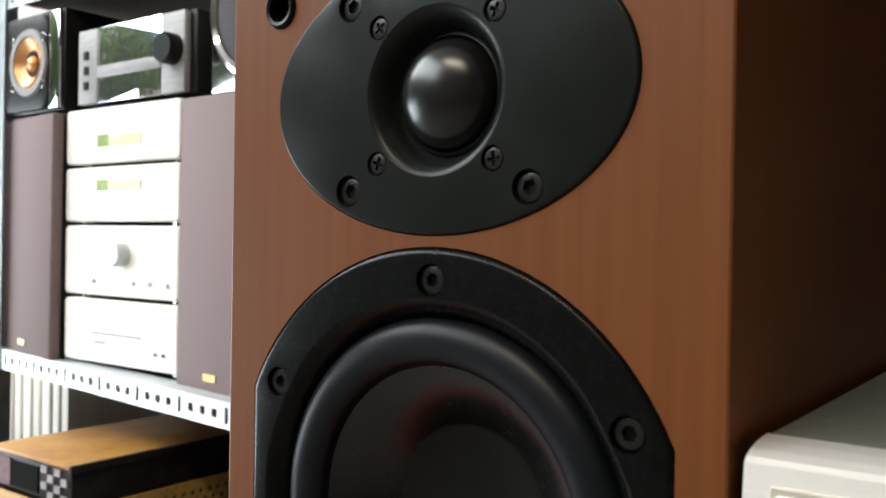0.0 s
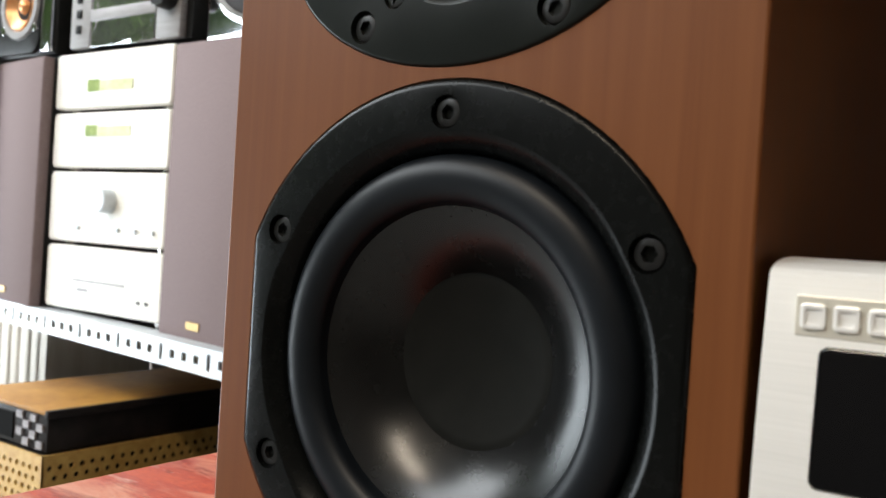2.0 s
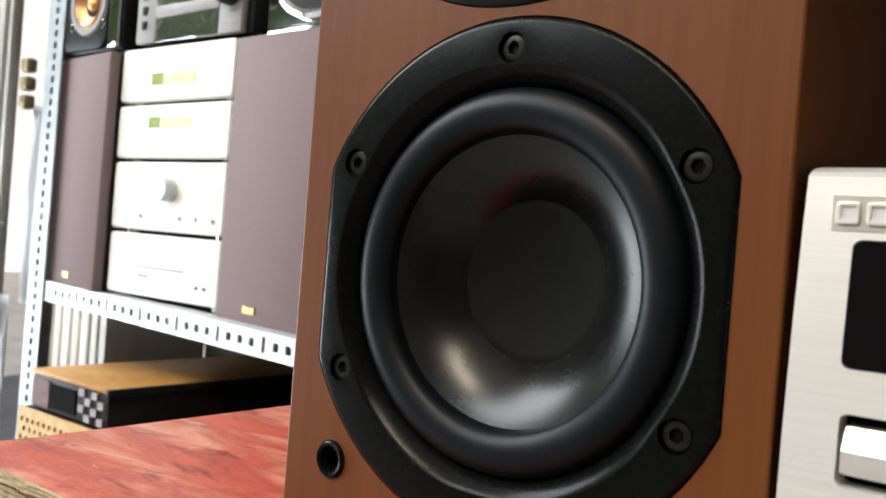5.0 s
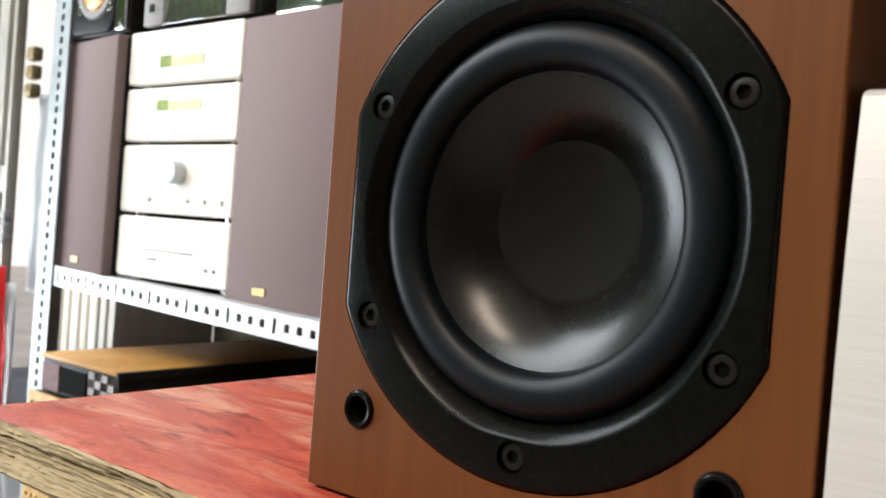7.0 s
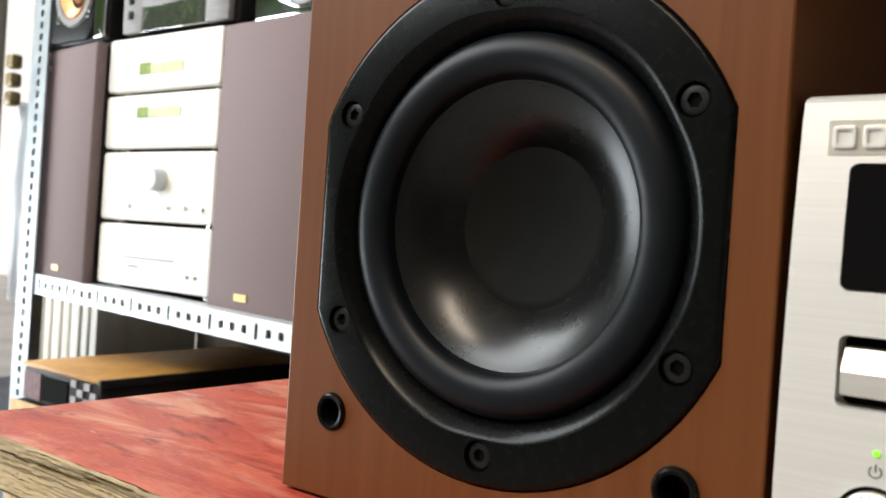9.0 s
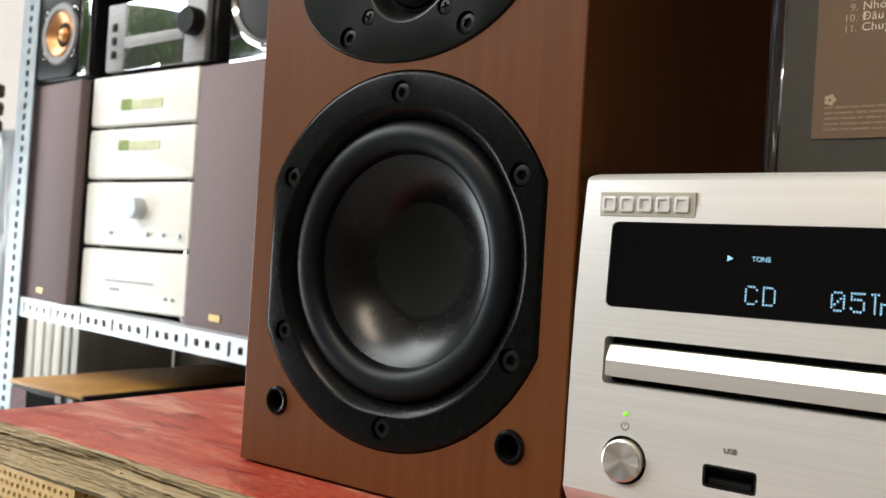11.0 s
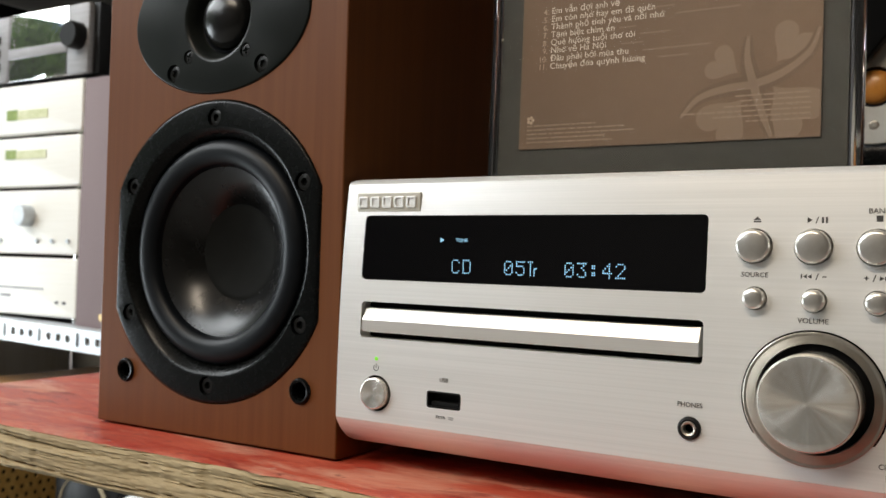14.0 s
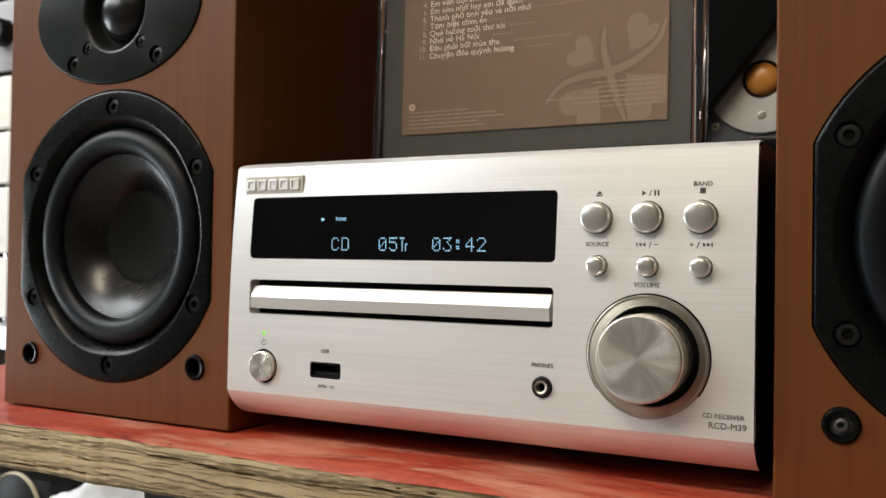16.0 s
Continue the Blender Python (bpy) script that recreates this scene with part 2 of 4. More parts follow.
def painted_board():
    """Red paint, rubbed pale in patches, with dark stains."""
    m = material("worn_red_paint", ((0.35, 0.028, 0.014), (0.54, 0.112, 0.060)), 0.46, grain=(26, 75, 26), fine=9, fineness=0.9, band=(0.28, 0.72), bump=0.35, relief=0.0005, rough_var=0.14, spec=0.32, warp=0.5)
    nt = m.node_tree
    b = nt.nodes["Principled BSDF"]
    red = b.inputs["Base Color"].links[0].from_socket
    co = nt.nodes["Texture Coordinate"]
    for scale, lo, hi, colour in (((12, 38, 12), 0.48, 0.66, (0.62, 0.285, 0.19, 1)), ((17, 70, 17), 0.56, 0.66, (0.22, 0.020, 0.013, 1)), ((30, 100, 30), 0.63, 0.74, (0.62, 0.40, 0.32, 1)), ((70, 170, 70), 0.62, 0.72, (0.14, 0.022, 0.015, 1))):
        mp = nt.nodes.new("ShaderNodeMapping")
        mp.inputs["Scale"].default_value = scale
        mp.inputs["Location"].default_value = (scale[0], 3.1, 0.4)
        nt.links.new(co.outputs["Object"], mp.inputs[0])
        nz = nt.nodes.new("ShaderNodeTexNoise")
        nz.inputs["Scale"].default_value, nz.inputs["Detail"].default_value, nz.inputs["Roughness"].default_value = 1.0, 10, 0.64
        nz.inputs["Distortion"].default_value = 0.6
        nt.links.new(mp.outputs[0], nz.inputs["Vector"])
        rg = nt.nodes.new("ShaderNodeMapRange")
        rg.inputs[1].default_value, rg.inputs[2].default_value = lo, hi
        nt.links.new(nz.outputs[0], rg.inputs[0])
        mx = nt.nodes.new("ShaderNodeMix")
        mx.data_type = "RGBA"
        nt.links.new(rg.outputs[0], mx.inputs[0])
        nt.links.new(red, mx.inputs[6])
        mx.inputs[7].default_value = colour
        red = mx.outputs[2]
    nt.links.new(red, b.inputs["Base Color"])
    return m


RED_PAINT = painted_board()


def spun(m):
    """Fine light and dark streaks from the middle of a round metal face; they paint its radial sheen into the colour.
    """
    nt = m.node_tree
    b = nt.nodes["Principled BSDF"]
    co = nt.nodes["Texture Coordinate"]
    mid = nt.nodes.new("ShaderNodeVectorMath")
    mid.operation = "SUBTRACT"
    mid.inputs[1].default_value = (0.5, 0.5, 0.5)
    nt.links.new(co.outputs["Generated"], mid.inputs[0])
    mp = nt.nodes.new("ShaderNodeMapping")
    mp.inputs["Rotation"].default_value = (radians(90), 0, 0)
    nt.links.new(mid.outputs[0], mp.inputs[0])
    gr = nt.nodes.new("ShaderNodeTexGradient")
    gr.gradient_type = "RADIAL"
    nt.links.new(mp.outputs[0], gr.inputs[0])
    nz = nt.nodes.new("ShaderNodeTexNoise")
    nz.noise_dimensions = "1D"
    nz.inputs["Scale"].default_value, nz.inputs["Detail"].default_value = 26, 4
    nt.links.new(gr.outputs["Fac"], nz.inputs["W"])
    # base colour varies round the face in place of the glinting streaks
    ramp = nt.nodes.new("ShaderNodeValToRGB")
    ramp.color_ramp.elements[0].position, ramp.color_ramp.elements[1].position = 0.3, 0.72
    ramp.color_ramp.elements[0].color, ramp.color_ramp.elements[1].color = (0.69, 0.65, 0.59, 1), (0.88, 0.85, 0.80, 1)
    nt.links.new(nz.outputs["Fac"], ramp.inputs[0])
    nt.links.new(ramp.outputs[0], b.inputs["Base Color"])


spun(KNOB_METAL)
WEATHERED = material("weathered_timber", ((0.225, 0.160, 0.080), (0.43, 0.33, 0.185)), 0.8, grain=(5, 25, 62), fine=9.0, fineness=0.45, band=(0.20, 0.60), warp=0.9, bump=0.45, relief=0.0012, detail=9)

# ---- building helpers ----


def part(name, bm, mat, parent=None, label="", smooth=0.0):
    """One mesh object from a bmesh, under a thing or part. smooth: degrees below which edges shade smooth."""
    bmesh.ops.recalc_face_normals(bm, faces=bm.faces[:])
    me = bpy.data.meshes.new(name)
    if smooth:
        for f in bm.faces:
            f.smooth = True
        for e in bm.edges:
            if len(e.link_faces) == 2 and e.calc_face_angle(0) > radians(smooth):
                e.smooth = False
    bm.to_mesh(me)
    bm.free()
    me.materials.append(mat)
    ob = new(name, me)
    ob.parent = parent
    if label:
        tagged(ob, label)
    return ob


def again(ob, m, parent=None):
    """Another object on the same mesh."""
    o = new(ob.name.split(".")[0], ob.data)
    o.parent = parent if parent else ob.parent
    o.matrix_basis = m
    return o


def thing(name, m, label, category, group="", kind=""):
    ob = new(name)
    ob.empty_display_size = 0.02
    ob.matrix_world = m
    return tagged(ob, label, category, group, kind)


def circle(r, n=48, cx=0.0, cz=0.0, turn=0.0):
    return [(cx + r * math.cos(turn + 2 * math.pi * i / n), cz + r * math.sin(turn + 2 * math.pi * i / n)) for i in range(n)]


def rounded(x0, x1, z0, z1, r, n=5):
    out = []
    for cx, cz, a in ((x1 - r, z1 - r, 0), (x0 + r, z1 - r, 90), (x0 + r, z0 + r, 180), (x1 - r, z0 + r, 270)):
        for i in range(n + 1):
            t = radians(a + 90 * i / n)
            out.append((cx + r * math.cos(t), cz + r * math.sin(t)))
    return out


def offset(loop, d):
    """A loop (counter-clockwise) moved inwards by d."""
    out, n = [], len(loop)
    for i in range(n):
        a, b, c = Vector(loop[i - 1]), Vector(loop[i]), Vector(loop[(i + 1) % n])
        e1, e2 = (b - a).normalized(), (c - b).normalized()
        nrm = Vector((-e1.y - e2.y, e1.x + e2.x))
        k = nrm.length
        nrm = nrm / k if k > 1e-6 else Vector((-e1.y, e1.x))
        out.append(tuple(b + nrm * d / max(0.4, k / 2)))
    return out


def ring(bm, loop, y):
    return [bm.verts.new((x, y, z)) for x, z in loop]


def bridge(bm, a, b):
    n = len(a)
    for i in range(n):
        bm.faces.new((a[i], a[(i + 1) % n], b[(i + 1) % n], b[i]))


def plate(bm, outer, y0, y1, holes=(), bevel=0.0, steps=2):
    """A plate facing -y from y0 back to y1, bevelled at its rim, with holes: (loop, depth, floor)."""
    rims = [ring(bm, outer, y1)]
    if bevel:
        for i in range(steps + 1):
            a = math.pi / 2 * i / steps
            rims.append(ring(bm, offset(outer, bevel * (1 - math.cos(a))), y0 + bevel * (1 - math.sin(a))))
    else:
        rims.append(ring(bm, outer, y0))
    for a, b in zip(rims, rims[1:]):
        bridge(bm, a, b)
    front = rims[-1]
    if not holes:
        bm.faces.new(front)
        bm.faces.new(list(reversed(rims[0])))
        return
    edges = [bm.edges.get((front[i], front[(i + 1) % len(front)])) for i in range(len(front))]
    for loop, depth, floor in holes:
        v = ring(bm, loop, y0)
        edges += [bm.edges.new((v[i], v[(i + 1) % len(v)])) for i in range(len(v))]
        low = ring(bm, loop, y0 + depth)
        bridge(bm, v, low)
        if floor:
            bm.faces.new(low)
    bmesh.ops.triangle_fill(bm, use_beauty=True, use_dissolve=False, edges=edges, normal=(0, -1, 0))


def lathe(bm, profile, n=64, cx=0.0, cz=0.0):
    """Rings of (radius, y) about the y axis; radius 0 closes it."""
    last = None
    for r, y in profile:
        now = [bm.verts.new((cx, y, cz))] if r < 1e-7 else ring(bm, circle(r, n, cx, cz), y)
        if last:
            if len(now) == 1 and len(last) > 1:
                for i in range(n):
                    bm.faces.new((last[i], last[(i + 1) % n], now[0]))
            elif len(last) == 1 and len(now) > 1:
                for i in range(n):
                    bm.faces.new((now[i], now[(i + 1) % n], last[0]))
            else:
                bridge(bm, last, now)
        last = now


def box(bm, x0, x1, y0, y1, z0, z1, bevel=0.0):
    m = Matrix.Translation(((x0 + x1) / 2, (y0 + y1) / 2, (z0 + z1) / 2)) @ Matrix.Diagonal((x1 - x0, y1 - y0, z1 - z0, 1))
    made = bmesh.ops.create_cube(bm, size=1, matrix=m)["verts"]
    if bevel:
        edges = list({e for v in made for e in v.link_edges})
        bmesh.ops.bevel(bm, geom=edges, offset=bevel, segments=2, profile=0.5, affect="EDGES")


def boxed(name, dims, mat, parent=None, bevel=0.0, label=""):
    bm = bmesh.new()
    box(bm, *dims, bevel)
    return part(name, bm, mat, parent, label, 40 if bevel else 0)


def prism(bm, yz, x0, x1):
    """A solid with outline (y, z) drawn from x0 to x1."""
    a = [bm.verts.new((x0, y, z)) for y, z in yz]
    b = [bm.verts.new((x1, y, z)) for y, z in yz]
    bridge(bm, a, b)
    bm.faces.new(a)
    bm.faces.new(list(reversed(b)))


HORNED = {"ơ": "o", "ờ": "ò", "ớ": "ó", "ở": "ỏ", "ợ": "ọ", "ư": "u", "ừ": "ù", "ứ": "ú"}


def flat_text(body, size, align, spacing, depth):
    cu = bpy.data.curves.new("text", "FONT")
    cu.body, cu.size, cu.align_x, cu.align_y, cu.space_character = body, size, align, "CENTER", spacing
    cu.extrude, cu.resolution_u = depth, 3
    tmp = new("text", cu)
    bpy.context.view_layer.update()
    me = bpy.data.meshes.new_from_object(tmp.evaluated_get(bpy.context.evaluated_depsgraph_get()))
    bpy.data.objects.remove(tmp)
    me.materials.clear()
    return me


def lettering(name, body, size, x, y, z, mat, parent, align="CENTER", spacing=1.0, depth=0.00005):
    """Flat letters that face -y, middle of the line at z. Horned vowels get their horn as a small stroke."""
    plain = "".join(HORNED.get(c, c) for c in body)
    me = flat_text(plain, size, align, spacing, depth)
    horns = [i for i, c in enumerate(body) if c in HORNED]
    if horns:
        bm = bmesh.new()
        bm.from_mesh(me)
        top = 0.215 * size
        for i in horns:
            w = max(v.co.x for v in flat_text(plain[: i + 1], size, align, spacing, 0.0).vertices)
            k = size * 0.07
            for quad in (((-0.6, -0.4), (1.1, -0.1), (1.1, 0.7), (-0.6, 0.4)), ((0.5, 0.2), (1.3, 0.2), (1.5, 1.6), (0.8, 1.6))):
                bm.faces.new([bm.verts.new((w + a * k, top + b * k, depth)) for a, b in quad])
        bm.to_mesh(me)
        bm.free()
    me.materials.append(mat)
    ob = new(name, me)
    ob.parent = parent
    ob.matrix_basis = pose(x, y, z, 90, 0, 0)
    return ob

# ---- setting ----
floor = tagged(boxed("floor", (-3.0, 2.5, -3.0, 2.2, -0.1, 0.0), CONCRETE), "worn grey concrete shop floor", "floor", kind="structure")
ceiling = tagged(boxed("ceiling", (-3.0, 2.5, -3.0, 2.2, 2.9, 3.0), CEILING_PAINT), "dull painted shop ceiling", "ceiling", kind="structure")
tagged(boxed("wall_back", (-1.75, 2.5, 2.2, 2.3, 0, 2.9), WALL_DARK), "dark wall behind the shelves", "wall", kind="structure")
tagged(boxed("wall_right", (2.5, 2.6, -3.0, 2.3, 0, 2.9), WALL_DIM), "dull brown side wall", "wall", kind="structure")
tagged(boxed("wall_front", (-3.0, 2.5, -3.1, -3.0, 0, 2.9), WALL_DIM), "dull brown painted wall", "wall", kind="structure")
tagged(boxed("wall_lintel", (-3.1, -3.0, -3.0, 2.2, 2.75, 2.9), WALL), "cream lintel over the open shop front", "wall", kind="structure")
bm = bmesh.new()
bmesh.ops.create_grid(bm, x_segments=2, y_segments=2, size=60, matrix=Matrix.Translation((-30, 0, -0.12)))
tagged(part("ground", bm, CONCRETE), "grey street paving outside the shop", "ground", kind="structure")

# plain white block added to stand in for the glare outdoors
tagged(boxed("backdrop", (-14.4, -14.0, -16, 20, -0.12, 7.0), BACKDROP_WHITE), "plain white backdrop added for the bright outdoors beyond the street", "facade", kind="structure")

# ---- red board ----
BOARD_T = 0.0200


def board_edge(x):
    return -0.0308 + 0.0018 * noise.noise((x * 9, 0.3, 0)) + 0.0010 * noise.noise((x * 40, 1.7, 0)) + 0.0005 * noise.noise((x * 170, 4.1, 0))


def red_board():
    root = thing("workbench_board", pose(0, 0, 0.799), "red painted timber board with a weathered bare edge", "board")
    bm = bmesh.new()
    xs = [-0.222 + 1.0 * i / 240 for i in range(241)]
    ys = [0.0, 0.004, 0.012, 0.03, 0.08, 0.2, 0.40]
    rows = []
    for x in xs:
        row = []
        for k, d in enumerate(ys):
            wob = 0.0012 * noise.noise((x * 60, d * 60, 2)) if k else 0.0
            y = board_edge(x) + d if k < 4 else d - 0.03
            z = 0.0 if k > 1 else (-0.0002 if k == 1 else -0.0008) + 0.0005 * noise.noise((x * 90, 3, k))
            row.append(bm.verts.new((x + (wob if x == xs[0] else 0), y, min(z, 0.0))))
        rows.append(row)
    for a, b in zip(rows, rows[1:]):
        for k in range(len(ys) - 1):
            bm.faces.new((a[k], b[k], b[k + 1], a[k + 1]))
    part("painted_top", bm, RED_PAINT, root, "worn red paint with pale scuffs", 60)
    # bare front edge with ridges and cracks along the grain
    bm = bmesh.new()
    nx, nz = 900, 40
    random.seed(5)
    cracks = [(random.uniform(-0.2, 0.40), random.uniform(0.08, 0.85), random.uniform(0.008, 0.06), random.uniform(0.008, 0.022)) for _ in range(26)]
    rows = []
    for i in range(nx + 1):
        x = -0.222 + 0.72 * i / nx
        row = []
        for k in range(nz + 1):
            s = k / nz
            wave = s + 0.10 * noise.noise((x * 11, 5, 0)) + 0.04 * noise.noise((x * 33, 9, 0))
            y = board_edge(x) - 0.0002
            y += 0.0020 * noise.noise((x * 8, wave * 5, 1)) + 0.0009 * noise.noise((x * 14, wave * 15, 4)) + 0.0006 * noise.noise((x * 60, wave * 40, 7)) + 0.0004 * noise.noise((x * 160, wave * 28, 11)) + 0.0003 * noise.noise((x * 420, wave * 70, 3))
            for cx, cs, cl, cw in cracks:
                if abs(x - cx) < cl:
                    w = cw * (1 - ((x - cx) / cl) ** 2) * (0.6 + 0.8 * abs(noise.noise((x * 120, cs * 9, 2))))
                    d = abs(wave - cs - 0.25 * (x - cx))
                    if d < w:
                        y += 0.0036 * (1 - d / w)
            y += 0.0022 * max(0, (s - 0.9) / 0.1)
            z = -0.0007 - s * (BOARD_T + 0.0012 * noise.noise((x * 20, 0, 3)))
            row.append(bm.verts.new((x, y, z)))
        rows.append(row)
    for a, b in zip(rows, rows[1:]):
        for k in range(nz):
            bm.faces.new((a[k], a[k + 1], b[k + 1], b[k]))
    part("weathered_edge", bm, WEATHERED, root, "cracked bare grey-brown timber edge", 50)
    boxed("core", (-0.221, 0.775, -0.0225, 0.368, -BOARD_T - 0.001, -0.003), WEATHERED, root)


red_board()
tagged(boxed("board_support", (-0.10, 0.75, 0.12, 0.36, 0.0, 0.7777), WALL_DARK), "plain dark support under the red board", "support", kind="structure")


# ---- loudspeakers on the board ----
def hex_screw(r=0.0035, key=0.0019):
    bm = bmesh.new()
    plate(bm, circle(r, 28), -0.0006, 0.002, [(circle(key, 6), 0.0016, True)], bevel=0.0005)
    return bm


def cross_screw(r=0.0026):
    a, b = 0.0017, 0.00042
    cross = [(a, -b), (a, b), (b, b), (b, a), (-b, a), (-b, b), (-a, b), (-a, -b), (-b, -b), (-b, -a), (b, -a), (b, -b)]
    bm = bmesh.new()
    plate(bm, circle(r, 24), -0.0004, 0.0015, [(cross, 0.0012, True)], bevel=0.0004)
    return bm


SPEAKER_LABEL = "cherry laminate bookshelf loudspeaker with black drivers on the red board"


def bookshelf_speaker():
    root = thing("bookshelf_loudspeaker", pose(0, 0, 0.80), SPEAKER_LABEL, "loudspeaker", "pair of bookshelf loudspeakers")
    W, H, D = 0.0725, 0.238, 0.234
    WZ, TZ = 0.0828, 0.188
    # outlines of the woofer frame (a disc cut off straight at both sides) and of the tweeter plate
    R, C, n = 0.0675, 0.0615, 40
    ang = math.acos(C / R)
    arc = [ang + (math.pi - 2 * ang) * i / n for i in range(n + 1)]
    clipped = [(R * math.cos(a), R * math.sin(a)) for a in arc]
    clipped = [(x, z + WZ) for x, z in clipped + [(-x, -z) for x, z in clipped]]
    oval = [(0.0530 * math.cos(2 * math.pi * i / 96), TZ + 0.0347 * math.sin(2 * math.pi * i / 96)) for i in range(96)]
    sockets = [(sx * 0.0532, z) for sx in (-1, 1) for z in (0.0257, 0.215)]
    bm = bmesh.new()
    outer = [(-W, 0.0), (W, 0.0), (W, H), (-W, H)]
    holes = [(circle(0.0042, 24, x, z), 0.012, True) for x, z in sockets] + [(offset(clipped, -0.00025), 0.06, True), (offset(oval, -0.00025), 0.03, True)]
    plate(bm, outer, 0.0, D, holes, bevel=0.0007)
    bm.faces.new([v for v in bm.verts if abs(v.co.y - D) < 1e-6][:4])
    part("cabinet", bm, CHERRY, root)
    pad = None
    for x in (-0.055, 0.055):
        for y in (0.03, 0.20):
            if pad is None:
                bm = bmesh.new()
                bmesh.ops.create_cone(bm, cap_ends=True, segments=20, radius1=0.006, radius2=0.006, depth=0.0013, matrix=Matrix.Translation((0, 0, -0.00036)))
                pad = part("foot_pad", bm, BODY_BLACK, root, "thin black foot pad", 40)
                pad.matrix_basis = pose(x, y, 0)
            else:
                again(pad, pose(x, y, 0), root)
    # sockets for the grille
    first = None
    for x, z in sockets:
        if first is None:
            bm = bmesh.new()
            lathe(bm, [(0.0036, 0.010), (0.0034, 0.0), (0.0039, -0.0010), (0.0048, -0.0012), (0.0055, -0.0006), (0.0057, 0.0003)], 32)
            first = part("grille_socket", bm, BLACK_SATIN, root, "black plastic grille socket", 40)
            first.matrix_basis = pose(x, 0, z)
            # black disc for the shade deep in the socket
            bm = bmesh.new()
            lathe(bm, [(0.0035, 0.009), (0.0035, 0.0088), (0, 0.0088)], 24)
            part("socket_floor", bm, VOID, first)
            keep = first
        else:
            again(keep, pose(x, 0, z), root)
    # woofer frame
    seats = [(0.0597 * math.cos(radians(30 + 60 * i)), WZ + 0.0597 * math.sin(radians(30 + 60 * i))) for i in range(6)]
    bm = bmesh.new()
    brim = []
    for i in range(180):
        a = 2 * math.pi * i / 180
        off = min(abs((a - radians(30 + 60 * k) + math.pi) % (2 * math.pi) - math.pi) for k in range(6))
        brim.append((a, 0.0560 - 0.0008 * math.exp(-((off / 0.16) ** 2))))
    inner = [(r * math.cos(a), WZ + r * math.sin(a)) for a, r in brim]
    plate(bm, clipped, -0.0032, 0.0018, [(circle(0.0041, 24, x, z), 0.0022, True) for x, z in seats] + [(inner, 0.00005, False)], bevel=0.0016, steps=4)
    last = None
    for k, y in ((0.0, -0.00315), (0.10, -0.0030), (0.24, -0.0025), (0.42, -0.0016), (0.60, -0.0006), (0.78, 0.0006), (0.92, 0.0018), (1.0, 0.0034)):
        now = ring(bm, [((r + (0.0506 - r) * k) * math.cos(a), WZ + (r + (0.0506 - r) * k) * math.sin(a)) for a, r in brim], y)
        if last:
            bridge(bm, last, now)
        last = now
    frame_ob = part("woofer_frame", bm, BLACK_SATIN, root, "satin black woofer frame with flat sides", 35)
    frame_ob.matrix_basis = pose(0, 0.0024, 0)
    screw = None
    for i, (x, z) in enumerate(seats):
        m = pose(x, -0.0016, z, 0, 17 * i, 0)
        if screw is None:
            screw = part("screw", hex_screw(), SCREW_BLACK, frame_ob, "black hex socket screw", 40)
            screw.matrix_basis = m
        else:
            again(screw, m)
    # half-roll surround
    bm = bmesh.new()
    prof = [(0.0507, 0.0034), (0.0506, 0.0026)]
    for i in range(19):
        a = math.pi * i / 18
        prof.append((0.0446 + 0.0059 * math.cos(a), 0.0024 - 0.0044 * math.sin(a)))
    prof += [(0.0384, 0.0032), (0.0380, 0.0044)]
    lathe(bm, prof, 96, 0, WZ)
    part("surround", bm, RUBBER, frame_ob, "black half-roll rubber surround", 40)
    bm = bmesh.new()
    prof = []
    for i in range(15):
        t = i / 14
        prof.append((0.0386 - (0.0386 - 0.0221) * t, 0.0034 + 0.0122 * (0.50 * t + 0.50 * t ** 2.1)))
    lathe(bm, prof, 96, 0, WZ)
    part("cone", bm, CONE_BLACK, frame_ob, "satin black woofer cone", 60)
    bm = bmesh.new()
    prof = [(0.0226, 0.0166), (0.0225, 0.0156), (0.0222, 0.0155)]
    for i in range(1, 10):
        a = i / 9
        prof.append((0.0222 * (1 - a), 0.0155 + 0.0030 * (1 - (1 - a) ** 2)))
    lathe(bm, prof, 72, 0, WZ)
    part("dust_cap", bm, CAP_BLACK, frame_ob, "matt black concave dust cap", 60)
    # tweeter plate
    big = [(sx * 0.0268, TZ + sz * 0.0237) for sx in (-1, 1) for sz in (-1, 1)]
    small = [(sx * 0.0173, TZ + sz * 0.0170) for sx in (-1, 1) for sz in (-1, 1)]
    bm = bmesh.new()
    throat = circle(0.0207, 64, 0, TZ)
    plate(bm, oval, -0.0030, 0.0018, [(circle(0.0041, 24, x, z), 0.0022, True) for x, z in big] + [(circle(0.0031, 24, x, z), 0.0014, True) for x, z in small] + [(throat, 0.00005, False)], bevel=0.0008, steps=3)
    lathe(bm, [(0.0207, -0.00295), (0.0200, -0.0028), (0.0191, -0.0022), (0.0181, -0.0010), (0.0172, 0.0008), (0.0164, 0.0026), (0.0158, 0.0038), (0.0152, 0.0042)], 80, 0, TZ)
    tw = part("tweeter_plate", bm, PLATE_BLACK, root, "matt black oval tweeter plate", 35)
    tw.matrix_basis = pose(0, 0.0022, 0)
    for i, (x, z) in enumerate(big):
        again(screw, pose(x, -0.0014, z, 0, 23 * i, 0), tw)
    cs = None
    for i, (x, z) in enumerate(small):
        m = pose(x, -0.0021, z, 0, 20 + 31 * i, 0)
        if cs is None:
            cs = part("cross_head_screw", cross_screw(), SCREW_BLACK, tw, "black cross-head screw", 40)
            cs.matrix_basis = m
        else:
            again(cs, m)
    bm = bmesh.new()
